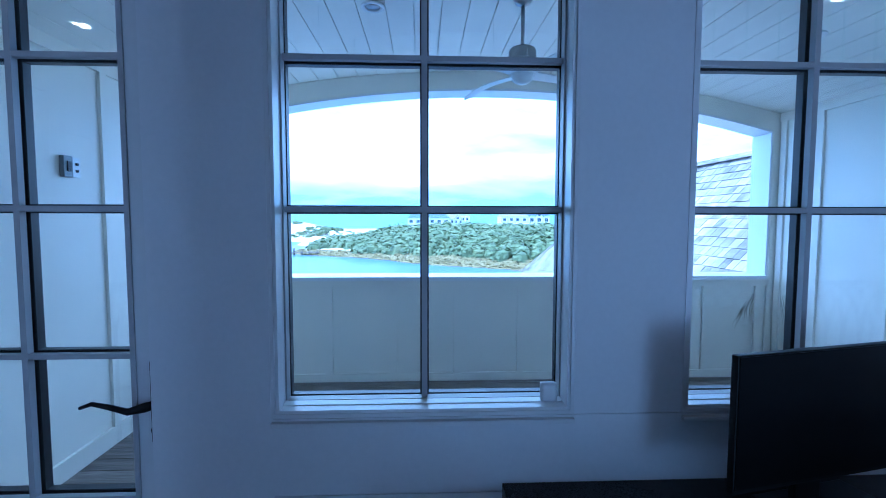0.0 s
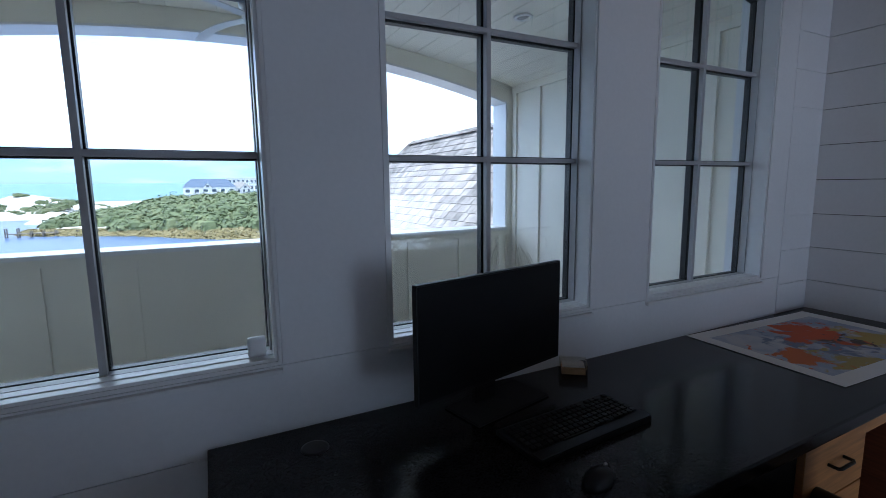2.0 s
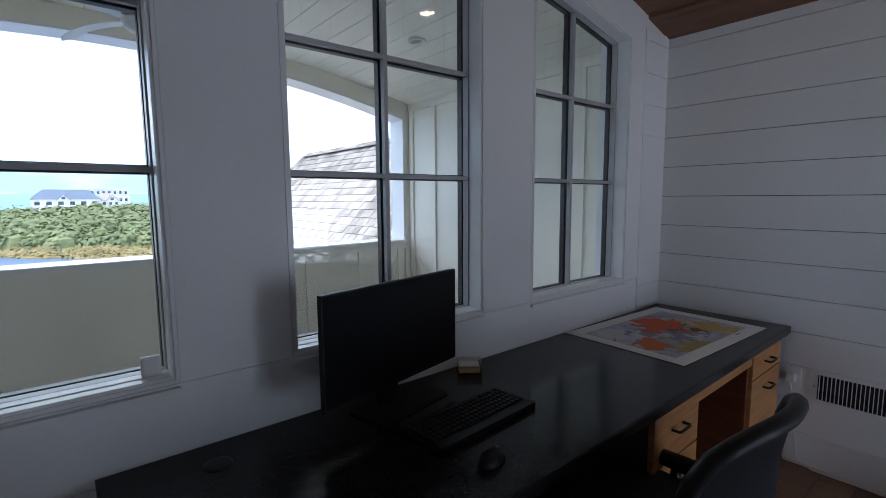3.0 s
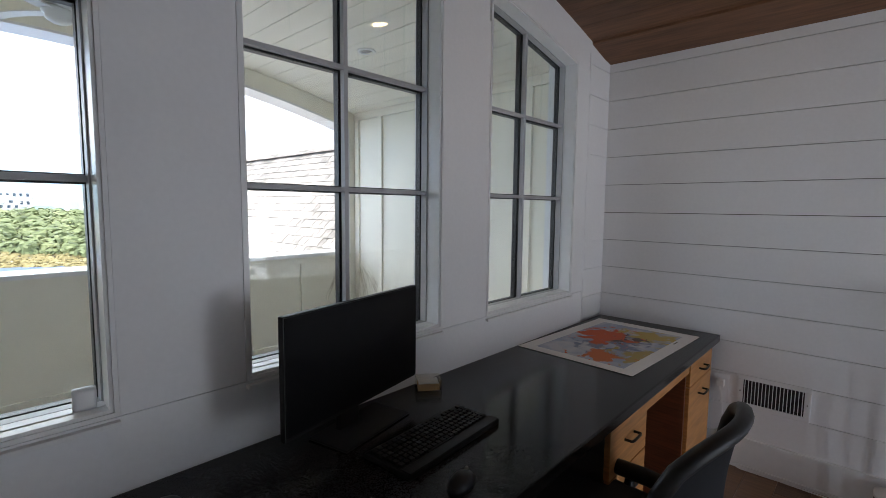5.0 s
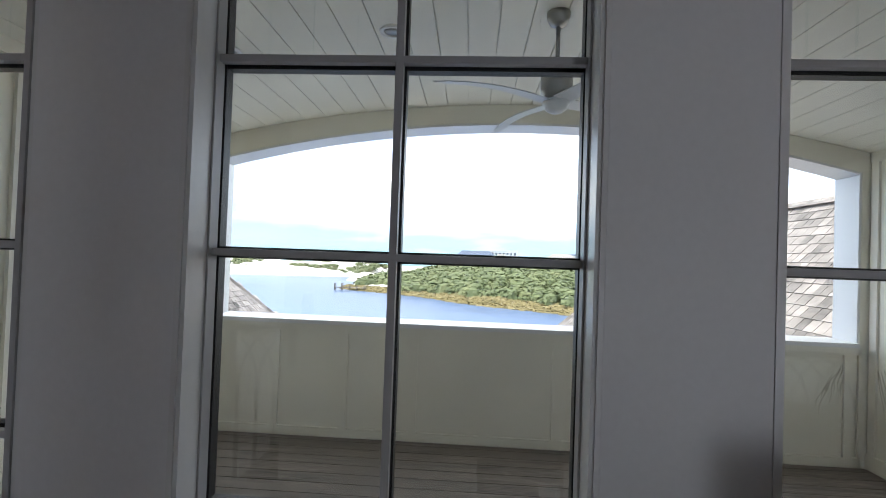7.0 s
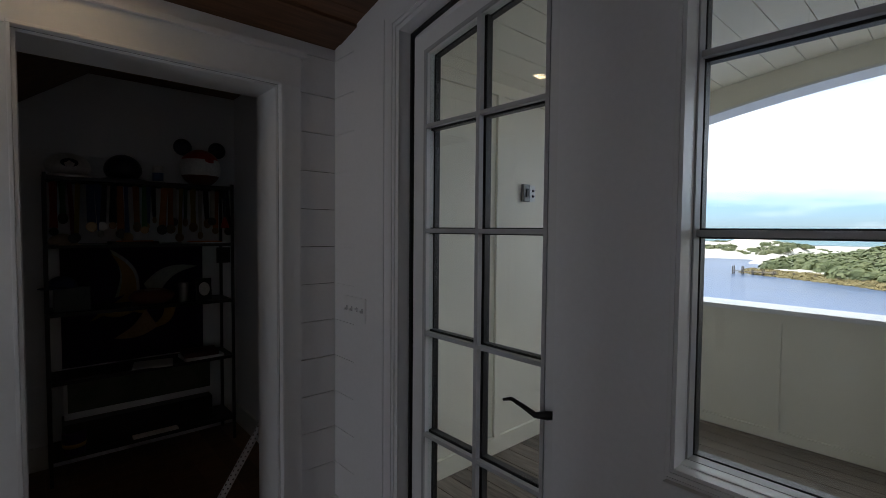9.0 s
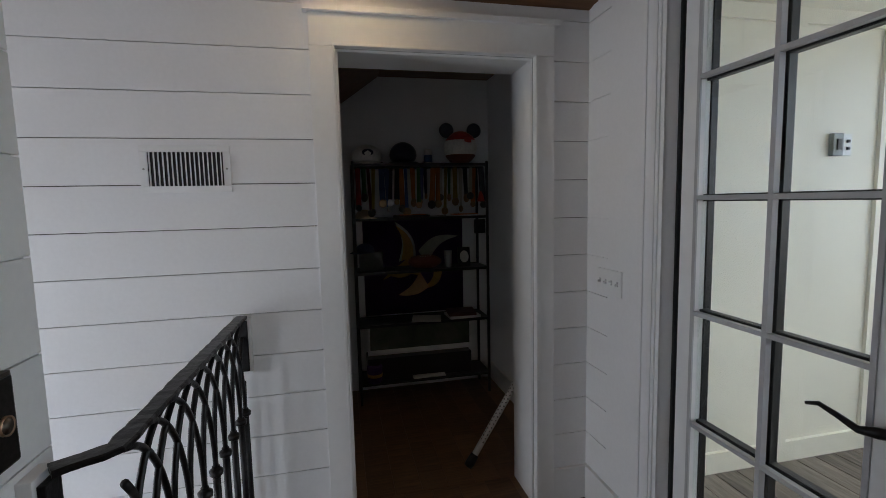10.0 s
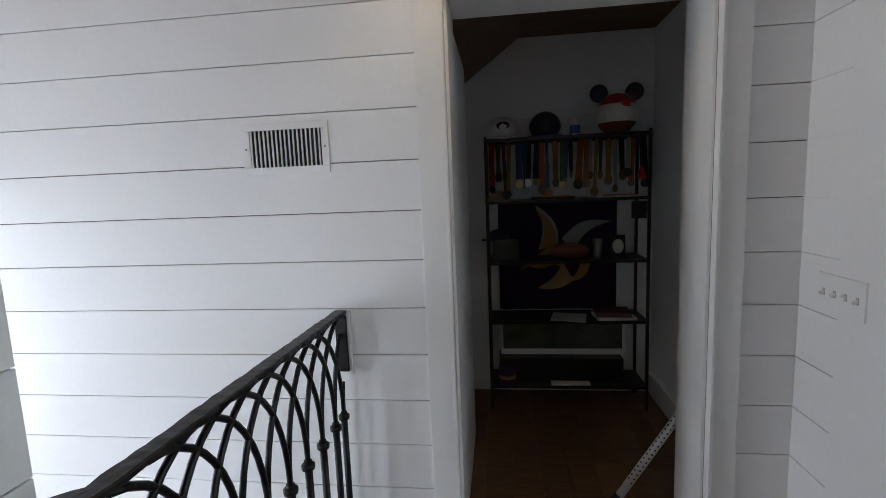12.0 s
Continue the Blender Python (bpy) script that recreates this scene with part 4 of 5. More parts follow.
wing("wing_roof", 5.14, 9.8, 2.49, 1, 3.5, 2.35, "weathered cedar shingle roof of the east wing", lambda p: p.y > 5.2 and p.y < 9.0 and p.z > 0.3)
wing("wing_roof", -7.5, 9.8, 2.2, -1, 3.5, -4.9, "weathered cedar shingle roof of the west wing", lambda p: p.y > 10.4 and p.z > -0.4)

# ---- desk ----
DESK = 0.752
worktop = thing("desk_worktop", (0, 0, 0), "polished black stone desk top along the window wall", "worktop")
bm = bmesh.new()
box(bm, 0.225, -0.85, DESK - 0.042, EAST - 0.002, -0.113, DESK, 0.006)
part("slab", bm, STONE, worktop)
# near-black wood for plinths and supports; paints in the drawer bodies' shade
DARKWOOD_SHADE = material("dark_panel_and_shade", (0.03, 0.02, 0.015), 0.5, grain=(6, 0.3), stretch=(1, 1, 10))


def pull(parent, x, z, y=-0.837):
    bm = bmesh.new()
    tube(bm, [(x - 0.045, y, z), (x - 0.045, y - 0.026, z), (x - 0.035, y - 0.03, z), (x + 0.035, y - 0.03, z), (x + 0.045, y - 0.026, z), (x + 0.045, y, z)], 0.0055, 8)
    part("handle", bm, IRON, parent, "black iron bar pull", smooth=True)


def drawer_unit(x0, x1, fronts, label):
    u = thing("drawer_unit", (0, 0, 0), label, "cabinet", "fir cabinets under the desk")
    # body coloured dark in place of the shade on its sides
    boxpart("body", (x0, -0.815, 0.08, x1, -0.12, DESK - 0.044), DARKWOOD_SHADE, u)
    boxpart("toe_kick", (x0 + 0.01, -0.76, 0, x1 - 0.01, -0.15, 0.08), DARKWOOD_SHADE, u)
    for z0, z1, hz in fronts:
        f = boxpart("drawer_front", (x0 + 0.004, -0.837, z0 + 0.003, x1 - 0.004, -0.8155, z1 - 0.003), FIR, u, bevel=0.003)
        pull(f, (x0 + x1) / 2, hz)
    return u


drawer_unit(1.72, 2.09, ((0.505, 0.70, 0.62), (0.30, 0.505, 0.43), (0.09, 0.30, 0.22)), "honey-coloured fir drawer unit with black pulls")
drawer_unit(2.70, 3.13, ((0.575, 0.70, 0.64), (0.09, 0.575, 0.505)), "honey-coloured fir cabinet with a drawer above a door")
shelf = thing("open_cabinet", (0, 0, 0), "open fir cabinet bay between two drawer units", "cabinet", "fir cabinets under the desk")
boxpart("fascia", (2.091, -0.833, 0.655, 2.699, -0.81, 0.708), FIR, shelf, bevel=0.002)
boxpart("side", (2.091, -0.82, 0.08, 2.11, -0.13, 0.65), REDFIR, shelf)
boxpart("side", (2.68, -0.82, 0.08, 2.699, -0.13, 0.65), REDFIR, shelf)
boxpart("bottom", (2.111, -0.82, 0.08, 2.679, -0.13, 0.10), REDFIR, shelf)
boxpart("back", (2.111, -0.14, 0.101, 2.679, -0.125, 0.65), REDFIR, shelf)
boxpart("plinth", (2.092, -0.76, 0, 2.698, -0.15, 0.079), DARKWOOD_SHADE, shelf)
for b, lab in (((2.18, -0.62, 0.1, 2.40, -0.22, 0.44), "black computer tower in the open cabinet bay"), ((2.46, -0.60, 0.1, 2.62, -0.25, 0.30), "small black box in the open cabinet bay")):
    bm = bmesh.new()
    box(bm, *b, bevel=0.008)
    solid("computer", bm, PLASTIC, lab, "computer")
end = thing("end_panel", (0, 0, 0), "reddish fir end panel of the desk", "panel")
boxpart("panel", (3.131, -0.825, 0, 3.16, -0.12, 0.709), REDFIR, end)
leg = thing("support_panel", (0, 0, 0), "dark panel that carries the free end of the desk", "panel")
boxpart("panel", (0.26, -0.80, 0, 0.30, -0.13, 0.709), DARKWOOD_SHADE, leg, bevel=0.002)

# ---- things on the desk ----
mon = thing("monitor", (1.049, -0.284, DESK), "black flat computer monitor, switched off, on the desk", "monitor")
mon.rotation_euler = (0, 0, radians(11.9))
boxpart("housing", (-0.309, -0.006, 0.095, 0.309, 0.014, 0.441), PLASTIC, mon, bevel=0.004)
boxpart("screen", (-0.305, -0.0085, 0.108, 0.305, -0.0062, 0.437), SCREEN, mon)
boxpart("back_bulge", (-0.18, 0.0145, 0.15, 0.18, 0.045, 0.38), PLASTIC, mon, bevel=0.01)
boxpart("stand_neck", (-0.045, 0.046, 0.008, 0.045, 0.066, 0.30), PLASTIC, mon, bevel=0.004)
boxpart("stand_base", (-0.13, -0.06, 0, 0.19, 0.10, 0.008), PLASTIC, mon, bevel=0.003)
boxpart("camera_clip", (-0.10, 0.0145, 0.405, -0.01, 0.05, 0.429), PLASTIC, mon, bevel=0.004)
bm = bmesh.new()
lathe(bm, [(0.038, 0), (0.038, 0.0015), (0.03, 0.003), (0.001, 0.003)], 28, at=(0.487, -0.245, DESK))
part("cable_grommet", bm, PLASTIC, worktop, "round black plastic grommet", smooth=True)

kb = thing("keyboard", (1.18, -0.497, DESK), "black wireless computer keyboard with a palm rest", "keyboard")
kb.rotation_euler = (0, 0, radians(3.8))
boxpart("base", (-0.22, -0.098, 0, 0.22, 0.088, 0.016), PLASTIC, kb, bevel=0.005)
boxpart("palm_rest", (-0.218, -0.097, 0.0165, 0.218, -0.062, 0.021), PLASTIC, kb, bevel=0.002)
bm = bmesh.new()
box(bm, -0.008, -0.008, 0, 0.008, 0.008, 0.008, 0.002)
key_mesh = finish(bm, "key", material("key_plastic", (0.013, 0.013, 0.014), 0.5, grain=(200, 0.1), spec=0.3))
for r in range(6):
    for k in range(21):
        if k in (15, 19) and r > 4:
            continue
        share("key", key_mesh, pose(-0.2 + k * 0.02, -0.045 + r * 0.0215, 0.0165), kb)
boxpart("space_bar", (-0.1, -0.058, 0.0165, 0.02, -0.054, 0.022), PLASTIC, kb)
mouse = thing("mouse", (1.055, -0.714, DESK), "black wireless mouse on the desk", "mouse")
mouse.rotation_euler = (0, 0, radians(-72))
bm = bmesh.new()
bmesh.ops.create_uvsphere(bm, u_segments=20, v_segments=12, radius=1)
for v in bm.verts:
    v.co = Vector((v.co.x * 0.032, v.co.y * 0.058, max(0.0, v.co.z * 0.036 * (1 - 0.25 * v.co.y))))
part("shell", bm, PLASTIC, mouse, smooth=True)
bm = bmesh.new()
lathe(bm, [(0.009, -0.003), (0.01, 0), (0.009, 0.003)], 14, m=pose(0, 0.032, 0.024, 0, 90, 0))
part("scroll_wheel", bm, NICKEL, mouse, smooth=True)

ACRYL = glass("clear_acrylic", (0.97, 0.96, 0.93))
CARD = material("tan_card_stack", (0.62, 0.42, 0.24), 0.7, grain=(120, 0.1), stain=(20, 0.1))
cb = thing("card_box", (1.462, -0.185, DESK), "small clear box of tan cards on the desk", "box")
cb.rotation_euler = (0, 0, radians(-38))
bm = bmesh.new()
for b in ((-0.05, -0.04, 0, 0.05, -0.037, 0.042), (-0.05, 0.037, 0, 0.05, 0.04, 0.042), (-0.05, -0.037, 0, -0.047, 0.037, 0.042), (0.047, -0.037, 0, 0.05, 0.037, 0.042), (-0.05, -0.04, 0.0425, 0.05, 0.04, 0.046)):
    box(bm, *b)
part("clear_case", bm, ACRYL, cb, "clear lidded case")
boxpart("cards", (-0.043, -0.033, 0.001, 0.043, 0.033, 0.024), CARD, cb, bevel=0.002)
boxpart("top_card", (-0.04, -0.03, 0.0275, 0.04, 0.03, 0.031), TRIM, cb)

# watercolour print
PAPER = material("white_paper", (0.80, 0.79, 0.78), 0.7, grain=(80, 0.02), stain=(3, 0.03))
def watercolour():
    m = bpy.data.materials.new("watercolour")
    m.use_nodes = True
    n, l = m.node_tree.nodes, m.node_tree.links
    b = n["Principled BSDF"]
    b.inputs["Roughness"].default_value = 0.65
    tc = n.new("ShaderNodeTexCoord")
    last = None
    def layer(color, scale, offset, lo, hi, spot=None, radius=0.2):
        nonlocal last
        mp, t, r, mx = n.new("ShaderNodeMapping"), n.new("ShaderNodeTexNoise"), n.new("ShaderNodeMapRange"), n.new("ShaderNodeMix")
        mp.inputs["Location"].default_value = offset
        l.new(tc.outputs["Object"], mp.inputs["Vector"])
        l.new(mp.outputs["Vector"], t.inputs["Vector"])
        t.inputs["Scale"].default_value, t.inputs["Detail"].default_value, t.inputs["Distortion"].default_value = scale, 6, 0.8
        r.inputs["From Min"].default_value, r.inputs["From Max"].default_value = lo, hi
        fac = t.outputs["Fac"]
        if spot:
            d, mr, ad = n.new("ShaderNodeVectorMath"), n.new("ShaderNodeMapRange"), n.new("ShaderNodeMath")
            d.operation = "DISTANCE"
            d.inputs[1].default_value = (*spot, 0)
            l.new(tc.outputs["Object"], d.inputs[0])
            mr.inputs["From Min"].default_value, mr.inputs["From Max"].default_value = 0, radius
            mr.inputs["To Min"].default_value, mr.inputs["To Max"].default_value = 0.22, -0.22
            l.new(d.outputs["Value"], mr.inputs["Value"])
            l.new(fac, ad.inputs[0])
            l.new(mr.outputs["Result"], ad.inputs[1])
            fac = ad.outputs[0]
        l.new(fac, r.inputs["Value"])
        mx.data_type = "RGBA"
        mx.inputs["B"].default_value = (*color, 1)
        if last:
            l.new(last, mx.inputs["A"])
        else:
            mx.inputs["A"].default_value = (0.36, 0.42, 0.55, 1)
        l.new(r.outputs["Result"], mx.inputs["Factor"])
        last = mx.outputs["Result"]
    layer((0.60, 0.60, 0.64), 6, (0, 0, 0), 0.42, 0.62)
    layer((0.20, 0.24, 0.36), 12, (3, 1, 0), 0.52, 0.60, (0.0, 0.0), 0.4)
    layer((0.52, 0.38, 0.10), 9, (7, 2, 0), 0.47, 0.58, (0.22, -0.10), 0.30)
    layer((0.42, 0.32, 0.10), 11, (1, 8, 0), 0.50, 0.58, (-0.15, -0.17), 0.26)
    layer((0.10, 0.07, 0.06), 16, (4, 4, 0), 0.56, 0.60, (0.10, -0.02), 0.22)
    layer((0.62, 0.10, 0.02), 13, (2, 5, 0), 0.44, 0.52, (0.08, 0.10), 0.26)
    layer((0.60, 0.15, 0.03), 14, (5, 9, 0), 0.46, 0.53, (-0.29, -0.06), 0.16)
    l.new(last, b.inputs["Base Color"])
    return m


pr = thing("watercolour_print", (2.643, -0.452, DESK + 0.0005), "unframed autumn watercolour print with a white border, lying on the desk", "print")
pr.rotation_euler = (0, 0, radians(-2.6))
def sheet_z(x):
    return 0.0015 + 0.012 * max(0, abs(x) / 0.455 - 0.8) ** 2 * (4 if x > 0 else 2)


def sheet_patch(bm, x0, x1, y0, y1):
    n = max(1, int((x1 - x0) / 0.05))
    rows = [[bm.verts.new((x, y, sheet_z(x))) for x in steps(x0, x1, n)] for y in (y0, y1)]
    for i in range(n):
        bm.faces.new((rows[0][i], rows[0][i + 1], rows[1][i + 1], rows[1][i]))


bm = bmesh.new()
for b in ((-0.455, -0.385, -0.308, 0.308), (0.385, 0.455, -0.308, 0.308), (-0.385, 0.385, -0.308, -0.238), (-0.385, 0.385, 0.238, 0.308)):
    sheet_patch(bm, *b)
part("sheet", bm, PAPER, pr, "white paper border")
bm = bmesh.new()
sheet_patch(bm, -0.385, 0.385, -0.238, 0.238)
part("picture", bm, watercolour(), pr, "orange, gold and blue watercolour picture")
boxpart("caption_bar", (0.19, -0.258, 0.0022, 0.25, -0.252, 0.0026), PLASTIC, pr)

# window sensor
bm = bmesh.new()
box(bm, -0.025, -0.012, 0, 0.025, 0.012, 0.058, 0.010)
sensor = solid("window_sensor", bm, TRIM, "small white rounded alarm sensor on the window sill", "sensor", smooth=True)
sensor.location = (0.372, -0.062, SILL - 0.012)

# ---- office chair ----
ch = thing("office_chair", (1.54, -0.875, 0), "black mesh-backed office chair drawn up to the desk", "chair")
ch.rotation_euler = (0, 0, radians(-3))
def back_point(u, v):
    w = 0.30 * (1 - 0.08 * v * v)
    z = 0.50 + 0.43 * v - 0.07 * abs(u) ** 3 * v
    return Vector((u * w, -0.34 - 0.04 * v + 0.08 * u * u + 0.02 * math.sin(v * 3), z))
bm = bmesh.new()
nu, nv = 16, 10
g = [[bm.verts.new(back_point(-0.96 + 1.92 * i / nu, 0.03 + 0.94 * j / nv)) for i in range(nu + 1)] for j in range(nv + 1)]
for j in range(nv):
    for i in range(nu):
        bm.faces.new((g[j][i], g[j][i + 1], g[j + 1][i + 1], g[j + 1][i]))
bmesh.ops.solidify(bm, geom=bm.faces[:], thickness=0.006)
part("backrest", bm, MESHBLK, ch, "dark grey mesh back", smooth=True)
bm = bmesh.new()
loop = [back_point(u, 0) for u in steps(-0.9, 0.9, 8)] + [back_point(1, v) for v in steps(0.08, 0.9, 8)] + [back_point(u, 1) for u in steps(0.9, -0.9, 10)] + [back_point(-1, v) for v in steps(0.9, 0.08, 8)]
tube(bm, loop + [loop[0]], 0.022, 10, False)
part("back_frame", bm, PLASTIC, ch, smooth=True)
bm = bmesh.new()
box(bm, -0.25, -0.24, 0.42, 0.25, 0.24, 0.50, 0.03)
part("seat", bm, MESHBLK, ch, smooth=True)
bm = bmesh.new()
tube(bm, [(0, -0.1, 0.42), (0, -0.30, 0.40), (0, -0.355, 0.5), (0, -0.375, 0.62)], 0.022, 10)
part("back_bracket", bm, PLASTIC, ch, smooth=True)
for s in (-1, 1):
    bm = bmesh.new()
    tube(bm, [(s * 0.20, 0.0, 0.44), (s * 0.25, 0.01, 0.46), (s * 0.255, 0.0, 0.52)], 0.018, 10)
    arm = part("armrest", bm, PLASTIC, ch, smooth=True)
    bm = bmesh.new()
    tube(bm, [(s * 0.255, -0.28, 0.53), (s * 0.255, -0.18, 0.54), (s * 0.255, -0.05, 0.545), (s * 0.255, 0.08, 0.54), (s * 0.255, 0.13, 0.515)], [0.022, 0.028, 0.03, 0.028, 0.018], 12)
    part("arm_pad", bm, PLASTIC, arm, smooth=True)
bm = bmesh.new()
tube(bm, [(0, 0, 0.08), (0, 0, 0.42)], 0.026, 14)
part("gas_lift", bm, NICKEL, ch, smooth=True)
for k in range(5):
    a = radians(72 * k + 20)
    c, s = math.cos(a), math.sin(a)
    bm = bmesh.new()
    tube(bm, [(0.03 * c, 0.03 * s, 0.12), (0.28 * c, 0.28 * s, 0.075)], [0.026, 0.016], 10)
    base_leg = part("leg", bm, PLASTIC, ch, smooth=True)
    bm = bmesh.new()
    lathe(bm, [(0.02, -0.02), (0.027, -0.016), (0.027, 0.016), (0.02, 0.02)], 16, m=pose(0.28 * c, 0.28 * s, 0.0275, 90, 0, math.degrees(a)))
    part("castor", bm, PLASTIC, base_leg, smooth=True)


# ---- wall fittings ----
def register(at, turn, label):
    """A wall register: white frame, upright blades before a black sheet that paints in the hollow's shade."""
    r = thing("air_register", at, label, "air vent", "white wall registers")
    r.rotation_euler = (0, 0, radians(turn))
    w, h = 0.168, 0.094
    bm = bmesh.new()
    for b in ((-w, -0.008, -h, w, 0, -h + 0.026), (-w, -0.008, h - 0.026, w, 0, h), (-w, -0.008, -h + 0.0265, -w + 0.028, 0, h - 0.0265), (w - 0.028, -0.008, -h + 0.0265, w, 0, h - 0.0265)):
        box(bm, *b, bevel=0.002)
    part("frame", bm, TRIM, r)
    # flat black sheet instead of a shaded opening behind the blades
    boxpart("duct", (-w + 0.028, -0.0015, -h + 0.026, w - 0.028, -0.0005, h - 0.026), BLACK, r)
    n = 17
    for k in range(n):
        x = -w + 0.036 + (2 * w - 0.072) * k / (n - 1)
        bm = bmesh.new()
        box(bm, -0.0019, -0.0062, -h + 0.026, 0.0019, 0.0042, h - 0.026, m=pose(x, -0.0058, 0, 0, 0, 6))
        part("slat", bm, TRIM, r)
    for x in (-w + 0.014, w - 0.014):
        bm = bmesh.new()
        lathe(bm, [(0.004, 0), (0.004, 0.002), (0.001, 0.003)], 10, m=pose(x, -0.008, 0, 90, 0, 0))
        part("screw", bm, NICKEL, r)
    return r


register((WEST, -1.907, 1.708), 90, "white metal air register high on the shiplap wall")
register((EAST, -1.122, 0.449), -90, "white metal air register low on the shiplap wall")
out = thing("wall_outlet", (EAST, -0.872, 0.468), "white wall outlet with a plugged-in charger", "outlet")
boxpart("plate", (-0.006, -0.038, -0.058, 0, 0.038, 0.058), TRIM, out, bevel=0.002)
boxpart("charger", (-0.05, -0.02, -0.012, -0.006, 0.02, 0.026), TRIM, out, bevel=0.006)
bm = bmesh.new()
tube(bm, [(EAST - 0.045, -0.872, 0.455), (EAST - 0.055, -0.885, 0.40), (EAST - 0.04, -0.90, 0.2), (EAST - 0.05, -0.93, 0.03), (EAST - 0.052, -1.0, 0.006), (EAST - 0.05, -1.2, 0.006), (EAST - 0.06, -1.4, 0.006), (EAST - 0.07, -1.56, 0.01)], 0.004, 8)
solid("charger_cable", bm, TRIM, "white cable running along the foot of the wall", "cable", smooth=True)
sp = thing("smart_speaker", (3.125, -1.61, 0), "small grey speaker with a white top on the floor", "speaker")
def rounded(r, z):
    return [Vector((r * math.copysign(abs(math.cos(t)) ** 0.6, math.cos(t)), r * math.copysign(abs(math.sin(t)) ** 0.6, math.sin(t)), z)) for t in (k * math.tau / 28 for k in range(28))]
def loft(bm, rings):
    vs = [[bm.verts.new(p) for p in r] for r in rings]
    for a, b in zip(vs, vs[1:]):
        for k in range(len(a)):
            bm.faces.new((a[k], a[(k + 1) % len(a)], b[(k + 1) % len(a)], b[k]))
    bm.faces.new(vs[0][::-1])
    bm.faces.new(vs[-1])
bm = bmesh.new()
loft(bm, [rounded(0.048, 0), rounded(0.052, 0.01), rounded(0.054, 0.135)])
part("grille", bm, material("grey_grille", (0.22, 0.22, 0.23), 0.6, grain=(300, 0.3), bump=0.4, bump_scale=500), sp, smooth=True)
bm = bmesh.new()
loft(bm, [rounded(0.055, 0.1355), rounded(0.055, 0.150), rounded(0.050, 0.158)])
part("top", bm, TRIM, sp, "white touch top", smooth=True)
bm = bmesh.new()
sp4 = thing("switch_plate", (-1.885, NORTH_IN - 0.006, 1.168), "white four-gang switch plate with toggles", "switch")
box(bm, -0.098, -0.006, -0.058, 0.098, 0, 0.058, 0.002)
part("plate", bm, TRIM, sp4)
for k in range(4):
    bm = bmesh.new()
    box(bm, -0.0045, -0.016, -0.004, 0.0045, 0, 0.005, 0.001, m=pose(-0.069 + 0.046 * k, -0.006, 0.0, 25 if k != 2 else -25, 0, 0))
    part("toggle", bm, TRIM, sp4)
    boxpart("slot", (-0.069 + 0.046 * k - 0.0055, -0.0072, -0.011, -0.069 + 0.046 * k + 0.0055, -0.006, 0.011), SASH, sp4)
call = thing("call_panel", (-0.85, SOUTH, 1.213), "bronze call panel with a round lit-rim button", "call button")
bm = bmesh.new()
box(bm, -0.038, 0, -0.079, 0.038, 0.022, 0.079, 0.008)
part("box", bm, BRONZE, call)
bm = bmesh.new()
box(bm, -0.029, 0.0225, -0.072, 0.029, 0.027, 0.072, 0.003)
part("face_plate", bm, material("dark_bronze_face", (0.06, 0.055, 0.05), 0.3, 0.8, grain=(120, 0.2)), call)
bm = bmesh.new()
lathe(bm, [(0.0135, 0), (0.0135, 0.004), (0.0165, 0.006), (0.0165, 0.0)], 24, m=pose(0, 0.027, -0.004, -90, 0, 0))
btn = part("button_ring", bm, material("copper_ring", (0.55, 0.36, 0.25), 0.3, 0.9), call, "copper button ring", smooth=True)
bm = bmesh.new()
lathe(bm, [(0.013, 0), (0.013, 0.005), (0.001, 0.006)], 24, m=pose(0, 0.027, -0.004, -90, 0, 0))
part("button", bm, BRONZE, btn, smooth=True)
bm = bmesh.new()
box(bm, -0.645, SOUTH - 0.001, 0, -0.54, SOUTH + 0.022, 2.2, 0.004)
box(bm, -0.657, SOUTH - 0.001, 0, -0.6455, SOUTH + 0.03, 2.2, 0.003)
solid("trim_lift_door", bm, TRIM, "white casing of the lift doorway", "trim", kind="structure")

